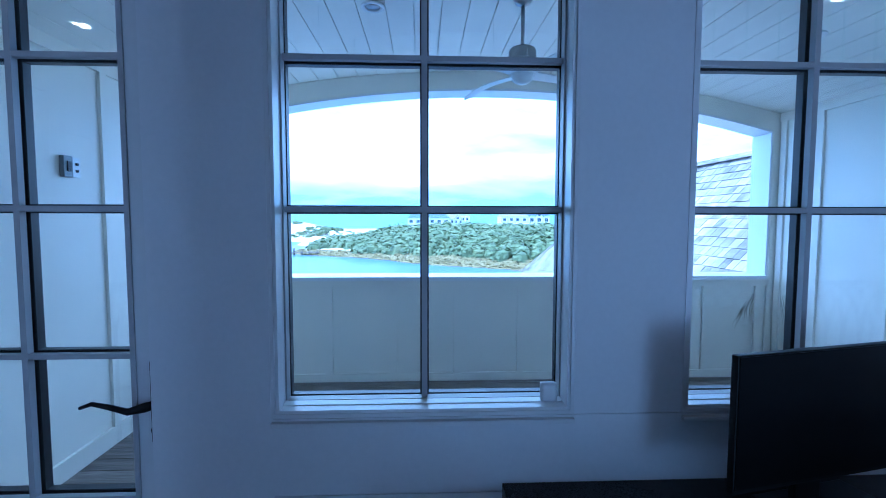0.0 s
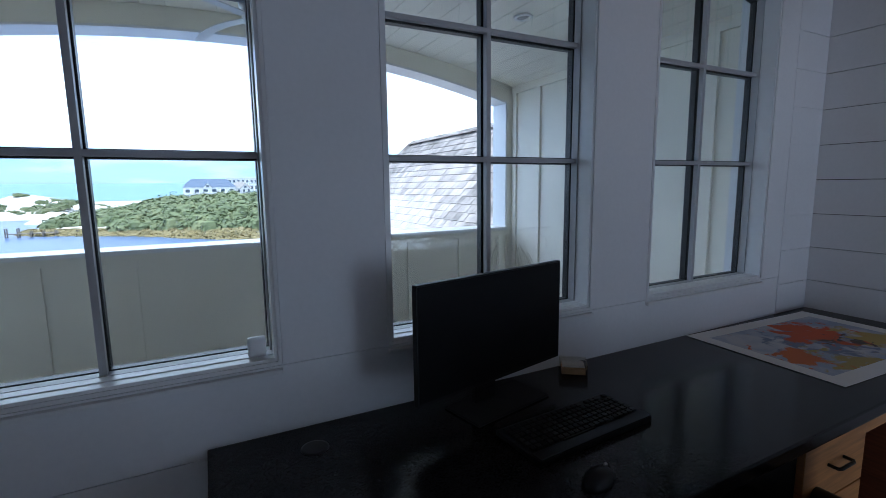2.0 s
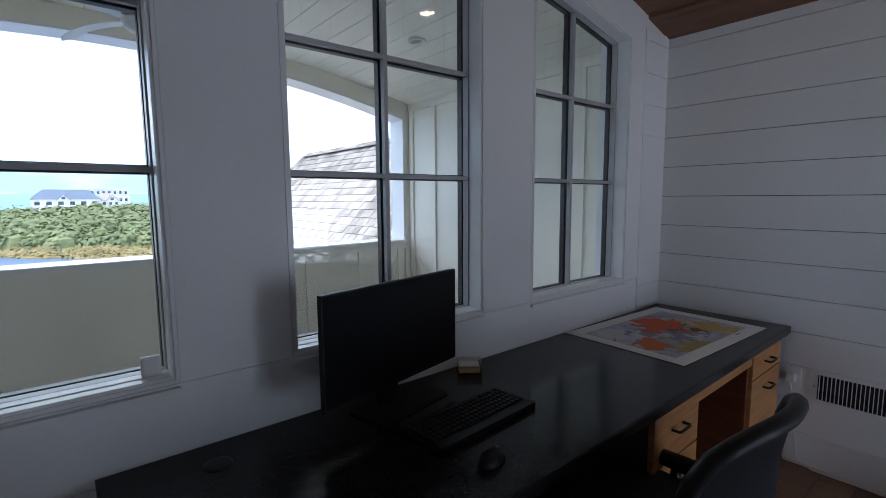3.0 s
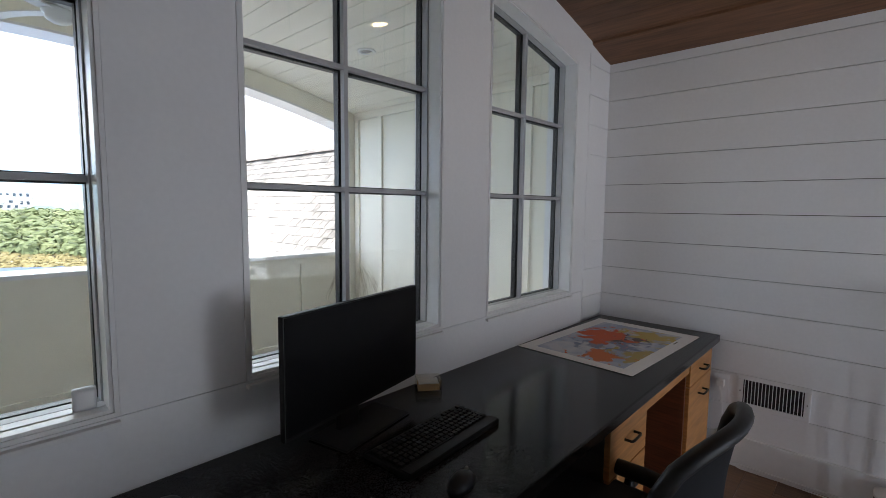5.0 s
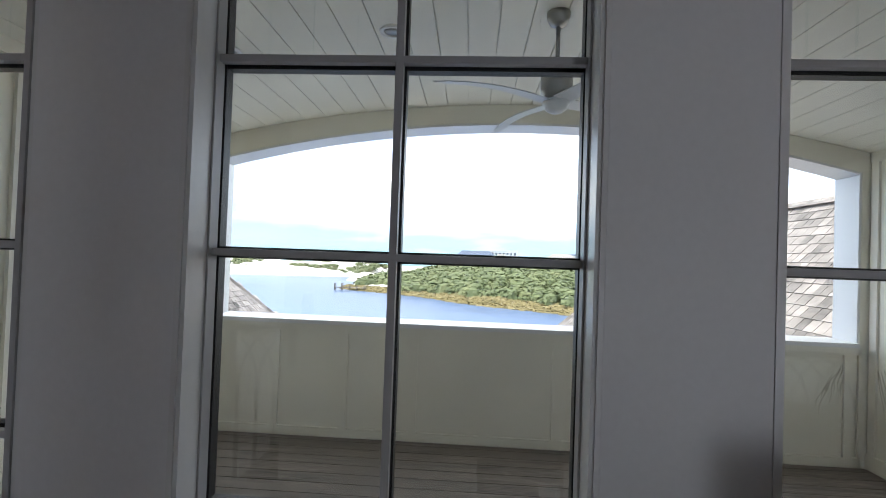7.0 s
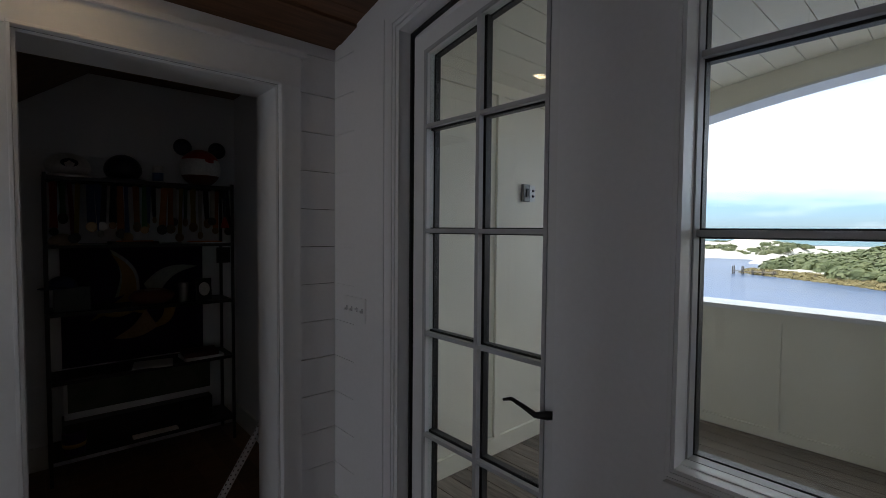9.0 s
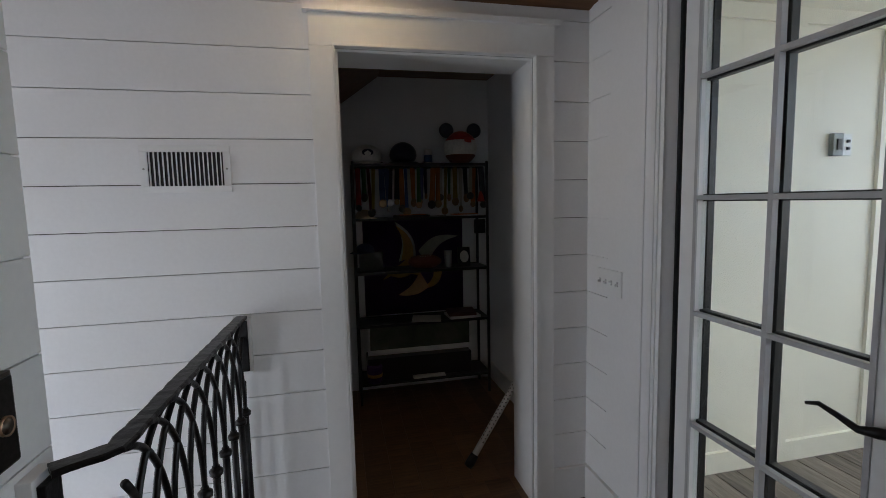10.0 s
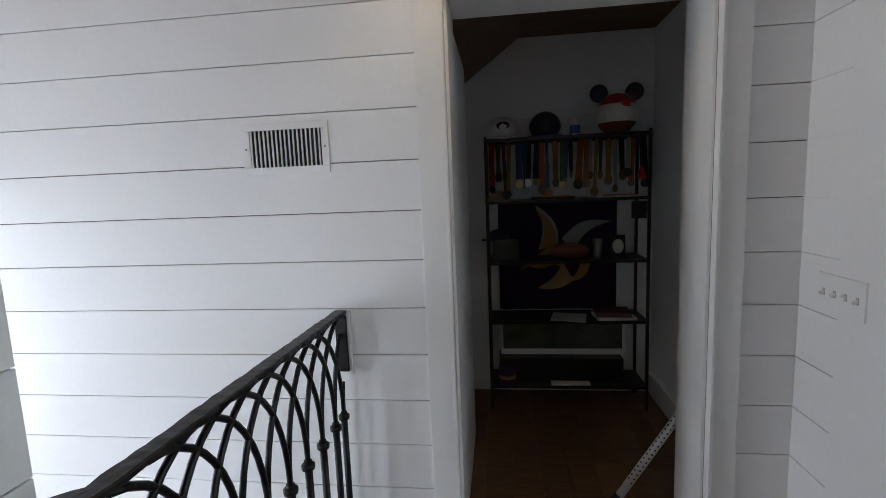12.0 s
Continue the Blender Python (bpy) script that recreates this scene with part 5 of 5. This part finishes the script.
# ---- wrought-iron railings ----
def railing(label, path, mounts):
    """A hand-hammered rail over interlaced pointed arches that spring from collared posts. path: points of the rail; arches fill its first stretch."""
    r = thing("iron_railing", (0, 0, 0), label, "railing", "iron railings at the stairs")
    top = 1.092
    bm = bmesh.new()
    rng = random.Random(7)
    pts = []
    for a, b in zip(path, path[1:]):
        n = max(2, int((Vector(b) - Vector(a)).length / 0.022))
        pts += [Vector(a).lerp(Vector(b), i / n) for i in range(n)]
    pts.append(Vector(path[-1]))
    rows = []
    for i, p in enumerate(pts):
        way = (pts[min(i + 1, len(pts) - 1)] - pts[max(i - 1, 0)]).normalized()
        side = Vector((-way.y, way.x))
        w = 0.024 + rng.uniform(-0.0025, 0.0025)
        h = rng.uniform(-0.001, 0.001)
        rows.append([bm.verts.new((*(p + side * s * k), z + h)) for s, k, z in ((w, 1, top - 0.012), (-w, 1, top - 0.012), (-w, 1, top - 0.003), (-w * 0.8, 1, top), (w * 0.8, 1, top), (w, 1, top - 0.003))])
    for r0, r1 in zip(rows, rows[1:]):
        for k in range(6):
            bm.faces.new((r0[k], r0[(k + 1) % 6], r1[(k + 1) % 6], r1[k]))
    bm.faces.new(rows[0])
    bm.faces.new(rows[-1][::-1])
    part("handrail", bm, IRON, r)
    a, b = Vector(path[0]), Vector(path[1])
    length, way = (b - a).length, (b - a).normalized()
    gap = 0.118
    n = int(length / gap)
    gap = length / n
    spring = 0.70
    def at(s, z):
        p = a + way * s
        return (p.x, p.y, z)
    for k in range(n + 1):
        s = k * gap
        s = min(max(s, 0.035), length - 0.01)
        bm = bmesh.new()
        tube(bm, [at(s, 0.02), at(s, 0.35), at(s, spring)], 0.0125, 10)
        post = part("post", bm, IRON, r, smooth=True)
        for z in (spring - 0.02, 0.12):
            bm = bmesh.new()
            lathe(bm, [(0.0125, -0.014), (0.021, -0.009), (0.022, 0.006), (0.0125, 0.013)], 12, at=at(s, z))
            part("collar", bm, IRON, post, smooth=True)
        for d in (-1, 1):
            reach = 2.05 * gap
            pp = []
            for t in steps(0, math.pi / 2, 10):
                q = s + d * reach * (1 - math.cos(t))
                if q < 0.012 or q > length - 0.004:
                    break
                pp.append(at(q, spring + (top - 0.02 - spring) * math.sin(t)))
            if len(pp) > 2:
                bm = bmesh.new()
                tube(bm, pp, 0.0085, 8)
                part("arch_bar", bm, IRON, r, smooth=True)
    bm = bmesh.new()
    tube(bm, [at(0.02, 0.03), at(length, 0.03)], 0.011, 8)
    part("bottom_rail", bm, IRON, r)
    for b in mounts:
        boxpart("wall_plate", b, IRON, r, bevel=0.003)
    return r


railing("black wrought-iron railing of interlaced arches at the stairwell", [(WEST + 0.02, -1.735), (-0.988, -1.762), (-0.93, -1.845)],
        [(WEST + 0.018, -1.757, 0.85, WEST + 0.03, -1.713, 1.07), (-0.955, SOUTH + 0.026, 0.84, -0.905, SOUTH + 0.04, 1.07)])
railing("black wrought-iron railing of interlaced arches by the shiplap wall", [(EAST - 0.02, -1.712), (1.0, -1.712), (0.93, -1.80)],
        [(EAST - 0.03, -1.734, 0.85, EAST - 0.018, -1.69, 1.07), (0.88, SOUTH + 0.026, 0.84, 0.93, SOUTH + 0.04, 1.07)])
for b in ((WEST, -1.77, 0.835, WEST + 0.018, -1.70, 1.085), (-0.965, SOUTH, 0.825, -0.895, SOUTH + 0.026, 1.085), (EAST - 0.018, -1.747, 0.835, EAST, -1.677, 1.085)):
    bm = bmesh.new()
    box(bm, *b, bevel=0.003)
    solid("trim_block", bm, TRIM, "white wooden mounting block behind the railing plate", "trim", kind="structure")

# ---- closet ----
RX0, RX1, RY0, RY1 = -3.78, -3.50, -1.2, -0.168
SHELVES = (0.165, 0.62, 1.03, 1.437, 1.843)
RACK = material("black_powder_coat", (0.015, 0.015, 0.016), 0.4, 0.3, grain=(120, 0.1))
rack = thing("shelf_rack", ((RX0 + RX1) / 2, (RY0 + RY1) / 2, 0), "black metal shelf rack crowded with sports keepsakes", "shelf")
cx, cy = (RX0 + RX1) / 2, (RY0 + RY1) / 2
for x in (RX0, RX1):
    for y in (RY0, RY1):
        boxpart("post", (x - cx - 0.009, y - cy - 0.009, 0, x - cx + 0.009, y - cy + 0.009, 1.862), RACK, rack)
for z in SHELVES:
    boxpart("shelf", (RX0 - cx + 0.0095, RY0 - cy - 0.008, z - 0.014, RX1 - cx - 0.0095, RY1 - cy + 0.008, z), RACK, rack)
    for x in (RX0 - cx, RX1 - cx):
        boxpart("rail", (x - 0.008, RY0 - cy + 0.0095, z - 0.016, x + 0.008, RY1 - cy - 0.0095, z + 0.004), RACK, rack)


def color(name, c, rough=0.6, metal=0.0):
    return material(name, c, rough, metal, grain=(60, 0.1), stain=(8, 0.1))


RED, NAVY, GOLD, PURPLE, ORANGE = color("red_enamel", (0.42, 0.03, 0.02), 0.35), color("navy_enamel", (0.012, 0.016, 0.035), 0.3), color("gold_print", (0.34, 0.20, 0.035)), color("purple_cloth", (0.05, 0.012, 0.085), 0.85), color("orange_print", (0.55, 0.16, 0.03))
HELM = color("white_enamel", (0.72, 0.70, 0.66), 0.3)
LEATHER = material("brown_leather", (0.16, 0.045, 0.02), 0.5, grain=(150, 0.2), bump=0.4, bump_scale=300)


def helmet(y, mat, w, h, label, brim):
    hm = thing("helmet", (-3.62, y, SHELVES[4]), label, "helmet")
    bm = bmesh.new()
    bmesh.ops.create_uvsphere(bm, u_segments=24, v_segments=16, radius=1)
    for v in bm.verts:
        v.co = Vector((v.co.x * w * 0.55, v.co.y * w * 0.5, h * 0.42 + v.co.z * h * 0.58 if v.co.z > 0 else h * 0.42 * (1 + v.co.z)))
    part("shell", bm, mat, hm, smooth=True)
    bm = bmesh.new()
    lathe(bm, [(w * 0.52, 0.0), (w * 0.60, 0.006), (w * 0.58, 0.014), (w * 0.5, 0.02)], 28, at=(0.01, 0, 0))
    part("brim", bm, mat, hm, smooth=True)
    if brim:
        bm = bmesh.new()
        lathe(bm, [(0.042, 0), (0.042, 0.004), (0.001, 0.005)], 24, m=pose(w * 0.50, 0.0, h * 0.55, 0, 78, 0) @ Matrix.Diagonal((0.62, 1, 1, 1)))
        part("badge", bm, NAVY, hm, "dark oval badge")
    return hm


helmet(-1.083, HELM, 0.225, 0.155, "white toy helmet with a dark oval badge", True)
helmet(-0.805, NAVY, 0.21, 0.175, "dark navy batting helmet", False)
can = thing("drink_can", (-3.62, -0.609, SHELVES[4]), "pale drink can with a blue band", "can")
bm = bmesh.new()
lathe(bm, [(0.028, 0), (0.032, 0.008), (0.032, 0.105), (0.027, 0.12), (0.026, 0.122)], 20)
part("body", bm, HELM, can, smooth=True)
bm = bmesh.new()
lathe(bm, [(0.0325, 0.02), (0.0325, 0.075)], 20)
part("band", bm, color("blue_band", (0.06, 0.13, 0.30)), can, smooth=True)
ball = thing("novelty_ball", (-3.62, -0.345, SHELVES[4]), "round red and white novelty ball with two black discs", "ornament")
bm = bmesh.new()
bmesh.ops.create_uvsphere(bm, u_segments=28, v_segments=36, radius=0.132)
bmesh.ops.translate(bm, verts=bm.verts, vec=(0, 0, 0.130))
hot, low = bm.copy(), bm.copy()
bmesh.ops.delete(bm, geom=[v for v in bm.verts if not 0.07 < v.co.z < 0.195], context="VERTS")
part("white_band", bm, HELM, ball, smooth=True)
bmesh.ops.delete(hot, geom=[v for v in hot.verts if v.co.z < 0.18], context="VERTS")
part("red_cap", hot, RED, ball, smooth=True)
bmesh.ops.delete(low, geom=[v for v in low.verts if v.co.z > 0.082], context="VERTS")
part("dark_base", low, LEATHER, ball, smooth=True)
for y in (-0.112, 0.112):
    bm = bmesh.new()
    lathe(bm, [(0.001, -0.012), (0.048, -0.012), (0.058, -0.004), (0.058, 0.004), (0.048, 0.012), (0.001, 0.012)], 24, m=pose(0.0, y, 0.268, 0, 90, 0))
    part("disc", bm, NAVY, ball, smooth=True)
boxpart("patch", (0.108, 0.0, 0.16, 0.126, 0.055, 0.198), RED, ball, bevel=0.004)

# medals on ribbons under the top shelf
rng = random.Random(21)
tones = ((0.35, 0.26, 0.04), (0.06, 0.12, 0.28), (0.42, 0.15, 0.03), (0.04, 0.16, 0.06), (0.08, 0.11, 0.24), (0.16, 0.02, 0.04), (0.45, 0.17, 0.04), (0.03, 0.03, 0.05), (0.38, 0.04, 0.03), (0.5, 0.48, 0.45))
cloth = [color("ribbon_cloth", t, 0.8) for t in tones]
medal_metal = [color("medal_bronze", (0.30, 0.20, 0.10), 0.35, 0.8), color("medal_silver", (0.45, 0.45, 0.44), 0.35, 0.8), color("medal_dark", (0.06, 0.055, 0.05), 0.45, 0.5)]
bm = bmesh.new()
tube(bm, [(RX1 - 0.03, RY0 + 0.02, 1.815), (RX1 - 0.03, RY1 - 0.02, 1.815)], 0.006, 8)
solid("hanging_rod", bm, RACK, "thin black rod under the top shelf", "rod")
for k in range(25):
    y = RY0 + 0.05 + 0.039 * k + rng.uniform(-0.016, 0.016)
    if y > RY1 - 0.04:
        break
    drop = rng.uniform(0.19, 0.315)
    md = thing("medal", (RX1 - 0.03 + rng.uniform(-0.012, 0.012), y, 1.815), "sports medal hanging on a coloured ribbon", "medal", "medals on the shelf rack")
    md.rotation_euler = (radians(rng.uniform(-4, 4)), 0, radians(rng.uniform(-55, 55)))
    bm = bmesh.new()
    w = rng.uniform(0.009, 0.021)
    for x, s in ((0.007, 1), (-0.007, -1)):
        rws = [[bm.verts.new((x * (1 - t), s * 0.004 * t - w, -drop * t)), bm.verts.new((x * (1 - t), s * 0.004 * t + w, -drop * t))] for t in steps(0, 1, 5)]
        for a, b in zip(rws, rws[1:]):
            bm.faces.new((a[0], a[1], b[1], b[0]))
    bmesh.ops.solidify(bm, geom=bm.faces[:], thickness=0.0012)
    part("ribbon", bm, cloth[rng.randrange(len(cloth))], md)
    bm = bmesh.new()
    rr = rng.uniform(0.022, 0.034)
    lathe(bm, [(0.001, -0.002), (rr, -0.002), (rr, 0.002), (rr * 0.85, 0.003), (0.001, 0.003)], 20, m=pose(0, 0, -drop - rr * 0.8, 0, 90, 0))
    part("disc", bm, medal_metal[rng.randrange(3)], md, smooth=True)

# wall flag of plain shapes
flag = thing("wall_flag", (CB + 0.014, -0.712, 1.03), "purple cloth flag with a gold and white emblem on the wall", "flag")
bm = bmesh.new()
n = 16
rws = [[bm.verts.new((0.004 + 0.004 * math.sin(i * 1.1 + j), -0.417 + 0.834 * i / n, z)) for i in range(n + 1)] for j, z in enumerate((-0.40, -0.13, 0.14, 0.40))]
for a, b in zip(rws, rws[1:]):
    for i in range(n):
        bm.faces.new((a[i], a[i + 1], b[i + 1], b[i]))
bmesh.ops.solidify(bm, geom=bm.faces[:], thickness=0.002)
part("cloth", bm, PURPLE, flag, smooth=True)


def blade_shape(name, mat, start, tip, bend, width, x):
    bm = bmesh.new()
    a, b = Vector(start), Vector(tip)
    side = Vector((-(b - a).y, (b - a).x)).normalized()
    lft, rgt = [], []
    for t in steps(0, 1, 10):
        c = a.lerp(b, t) + side * bend * math.sin(t * math.pi)
        w = width * (1 - t) ** 0.8
        lft.append(c + side * w)
        rgt.append(c - side * w)
    prism(bm, [(p.x, p.y) for p in lft] + [(p.x, p.y) for p in rgt[::-1]], "x", x, x + 0.003)
    part(name, bm, mat, flag)


WHITEC, SKIN = color("white_cloth", (0.36, 0.355, 0.35), 0.85), color("tan_cloth", (0.36, 0.22, 0.12), 0.85)
blade_shape("emblem_horn", WHITEC, (-0.06, 0.06), (-0.155, 0.37), -0.05, 0.075, 0.0125)
blade_shape("emblem_horn", GOLD, (-0.06, 0.06), (-0.15, 0.34), -0.045, 0.055, 0.0165)
blade_shape("emblem_wing", WHITEC, (0.07, 0.06), (0.38, 0.235), 0.06, 0.07, 0.0125)
blade_shape("emblem_braid", GOLD, (-0.02, 0.02), (-0.29, -0.02), 0.05, 0.08, 0.0125)
blade_shape("emblem_braid", GOLD, (0.05, -0.05), (-0.27, -0.11), -0.05, 0.05, 0.0125)
blade_shape("emblem_face", SKIN, (0.08, -0.12), (-0.14, -0.24), 0.03, 0.075, 0.0165)
blade_shape("emblem_band", GOLD, (0.20, 0.0), (0.02, -0.20), 0.07, 0.05, 0.0125)

# shelf things
fb = thing("football", (-3.62, -0.655, SHELVES[2] + 0.052), "brown leather football with white laces", "ball")
bm = bmesh.new()
prof = [(0.001, -0.135)] + [(0.056 * math.cos(t) ** 1.0 + 0.0005, 0.135 * math.sin(t)) for t in steps(-1.4, 1.4, 14)] + [(0.001, 0.135)]
lathe(bm, prof, 24, m=pose(0, 0, 0, 90, 0, 0))
part("leather", bm, LEATHER, fb, smooth=True)
for k in range(7):
    boxpart("lace", (0.03, -0.045 + k * 0.014, 0.044, 0.044, -0.041 + k * 0.014, 0.050), WHITEC, fb)
tum = thing("tumbler", (-3.62, -0.465, SHELVES[2]), "brushed steel tumbler on the shelf", "cup")
bm = bmesh.new()
lathe(bm, [(0.026, 0), (0.028, 0.004), (0.033, 0.13), (0.031, 0.132), (0.029, 0.125)], 20)
part("body", bm, NICKEL, tum, smooth=True)
pl = thing("award_plaque", (-3.60, -0.335, SHELVES[2]), "dark award plaque with a pale oval", "plaque")
bm = bmesh.new()
box(bm, -0.01, -0.05, 0, 0.01, 0.05, 0.155, 0.003, m=pose(0, 0, 0, 0, -8, 0))
part("board", bm, RACK, pl)
bm = bmesh.new()
lathe(bm, [(0.036, 0), (0.036, 0.004), (0.001, 0.006)], 24, m=pose(0.002, 0, 0.08, 0, 82, 0) @ Matrix.Diagonal((1.35, 1, 1, 1)))
part("oval", bm, HELM, pl)
SMOKE = color("smoky_plastic", (0.05, 0.06, 0.055), 0.2)
bm = bmesh.new()
box(bm, -0.06, -0.09, 0, 0.06, 0.09, 0.15, 0.006)
bx = solid("display_case", bm, SMOKE, "dark glossy display case on the shelf", "case")
bx.location = (-3.63, -1.08, SHELVES[2])


def cap(at, mat, turn, label):
    c = thing("baseball_cap", at, label, "cap")
    c.rotation_euler = (0, 0, radians(turn))
    bm = bmesh.new()
    bmesh.ops.create_uvsphere(bm, u_segments=20, v_segments=12, radius=1)
    for v in bm.verts:
        v.co = Vector((v.co.x * 0.085, v.co.y * 0.075, max(0, v.co.z) * 0.07))
    part("crown", bm, mat, c, smooth=True)
    bm = bmesh.new()
    prism(bm, [(0.06, -0.07), (0.12, -0.06), (0.155, 0), (0.12, 0.06), (0.06, 0.07)], "z", 0.002, 0.008)
    part("peak", bm, mat, c)


cap((-3.60, -1.12, SHELVES[3]), color("tan_cloth_cap", (0.40, 0.30, 0.20), 0.85), 15, "tan baseball cap on the shelf")
cap((-3.56, -1.13, SHELVES[2] + 0.152), color("blue_cloth_cap", (0.02, 0.03, 0.08), 0.85), -30, "dark blue baseball cap lying on the display case")


def paper_stack(at, w, d, h, mat, turn, label, cat="magazine"):
    bm = bmesh.new()
    box(bm, -d / 2, -w / 2, 0, d / 2, w / 2, h, 0.002)
    o = solid("magazine" if cat == "magazine" else "book", bm, mat, label, cat)
    o.location, o.rotation_euler = at, (0, 0, radians(turn))
    return o


paper_stack((-3.60, -0.33, SHELVES[3]), 0.24, 0.18, 0.012, PAPER, 4, "pale magazine lying on the shelf")
paper_stack((-3.60, -0.33, SHELVES[3] + 0.0125), 0.2, 0.16, 0.006, ORANGE, -6, "orange and white programme on a magazine")
paper_stack((-3.58, -0.76, SHELVES[3]), 0.26, 0.15, 0.02, color("folded_dark_cloth", (0.03, 0.02, 0.02), 0.9), 3, "folded dark shirt on the shelf", "shirt")
paper_stack((-3.515, -0.76, SHELVES[3] + 0.0205), 0.2, 0.02, 0.006, ORANGE, 3, "orange lettered band on a folded shirt", "band")
paper_stack((-3.60, -1.04, SHELVES[1]), 0.2, 0.17, 0.008, color("dark_folder", (0.06, 0.06, 0.07)), 10, "dark folder lying on the shelf")
paper_stack((-3.59, -0.66, SHELVES[1]), 0.23, 0.2, 0.008, PAPER, -12, "white printed booklet lying on the shelf")
paper_stack((-3.60, -0.36, SHELVES[1]), 0.25, 0.2, 0.022, PAPER, 3, "thick white book on the shelf", "book")
paper_stack((-3.60, -0.37, SHELVES[1] + 0.0225), 0.22, 0.18, 0.03, color("maroon_cover", (0.10, 0.03, 0.03)), -4, "maroon book on a white book", "book")
fr = thing("framed_picture", (-3.66, -0.70, 0.337), "wide picture in a white frame leaning on the lower shelf", "picture")
for b in ((-0.01, -0.43, 0, 0.012, 0.43, 0.04), (-0.01, -0.43, 0.240, 0.012, 0.43, 0.262), (-0.01, -0.43, 0.0405, 0.012, -0.412, 0.2395), (-0.01, 0.412, 0.0405, 0.012, 0.43, 0.2395)):
    boxpart("frame", b, TRIM, fr)
boxpart("picture", (-0.006, -0.412, 0.04, 0.004, 0.412, 0.240), blotched("dim_landscape", [(0.03, 0.04, 0.03), (0.06, 0.08, 0.05), (0.10, 0.10, 0.08)], 6), fr)
bm = bmesh.new()
box(bm, -0.1, -0.42, 0, 0.1, 0.42, 0.172, 0.006)
crate = solid("storage_box", bm, RACK, "low black storage box under the framed picture", "box")
crate.location = (-3.66, -0.72, SHELVES[0])
mug = thing("mug", (-3.53, -1.09, SHELVES[0]), "dark purple cup with a gold band", "cup")
bm = bmesh.new()
lathe(bm, [(0.05, 0), (0.055, 0.01), (0.06, 0.13), (0.055, 0.132), (0.05, 0.12)], 24)
part("body", bm, PURPLE, mug, smooth=True)
bm = bmesh.new()
lathe(bm, [(0.0575, 0.05), (0.059, 0.075)], 24)
part("band", bm, GOLD, mug, smooth=True)
paper_stack((-3.53, -0.66, SHELVES[0]), 0.26, 0.06, 0.014, PAPER, 0, "white-edged book on the lowest shelf", "book")
tag = thing("wall_hanging", (RX1 - 0.01, RY1 - 0.06, 1.41), "small dark pennant box hanging from the shelf", "ornament")
boxpart("card", (-0.01, -0.045, -0.11, 0.01, 0.045, 0.0), RACK, tag, bevel=0.003)
tas = thing("tassel", (RX1 + 0.014, RY1 - 0.055, 1.80), "red tassel on a dark cord hanging from the rack", "tassel")
bm = bmesh.new()
tube(bm, [(0, 0, 0), (0, 0, -0.18)], 0.007, 8)
part("cord", bm, NAVY, tas)
bm = bmesh.new()
lathe(bm, [(0.006, -0.17), (0.014, -0.19), (0.03, -0.245), (0.028, -0.25)], 12)
part("skirt", bm, RED, tas, smooth=True)

# leaning perforated pole
a, b = Vector((-2.488, -0.612, 0.045)), Vector((-2.54, -0.075, 0.84))
pole = thing("leaning_pole", a, "white perforated metal pole leaning in the closet doorway", "pole")
d = b - a
bm = bmesh.new()
tube(bm, [(0, 0, 0), d], 0.019, 16)
part("tube", bm, TRIM, pole, smooth=True)
way = d.normalized()
turn_to = way.to_track_quat("Z", "X").to_matrix().to_4x4()
hole = bmesh.new()
lathe(hole, [(0.0045, 0.0), (0.0045, 0.0006), (0.001, 0.0008)], 8)
hole_mesh = finish(hole, "hole", BLACK)
for k in range(26):
    for ang in (-40, 20, 80):
        m = Matrix.Translation(way * (0.12 + k * 0.024 + (0.012 if ang == 20 else 0))) @ turn_to @ pose(0, 0, 0, 0, 0, ang) @ pose(0.0188, 0, 0, 0, 90, 0)
        share("hole", hole_mesh, m, pole)
bm = bmesh.new()
lathe(bm, [(0.026, -0.045), (0.028, -0.02), (0.024, 0.03), (0.020, 0.035)], 16, m=turn_to)
part("foot", bm, PLASTIC, pole, "black rubber foot", smooth=True)

# closet door, standing open inside
cd = thing("door_2", (WEST - 0.255, DW0 + 0.012, 0), "white closet door standing open against the closet wall", "door", kind="structure")
boxpart("leaf", (-0.80, -0.052, 0.01, -0.004, -0.012, 2.2), TRIM, cd, bevel=0.003)
for z in (0.25, 1.1, 1.95):
    boxpart("hinge", (-0.0035, -0.03, z - 0.045, 0.006, -0.011, z + 0.045), IRON, cd, "black hinge")

# ---- floor boards ----
y = -1.765
row = 0
rng = random.Random(4)
bm = bmesh.new()
box(bm, 0, 0, -0.012, 1, 0.146, 0, 0.0015)
plank_mesh = finish(bm, "plank", OAK)
for x0, x1, y0, y1 in ((WEST - 0.25, EAST, -1.77, NORTH_IN), (CB, WEST - 0.25, CS, CN)):
    y = y0
    while y < y1 - 0.02:
        x = x0
        cut = rng.uniform(0.5, 1.6)
        while x < x1 - 0.01:
            w = min(cut, x1 - x)
            share("plank", plank_mesh, Matrix.Translation((x, y, 0)) @ Matrix.Diagonal((w - 0.002, min(0.148, y1 - y) / 0.148, 1, 1)), floor)
            x += w
            cut = rng.uniform(1.0, 1.9)
        y += 0.148
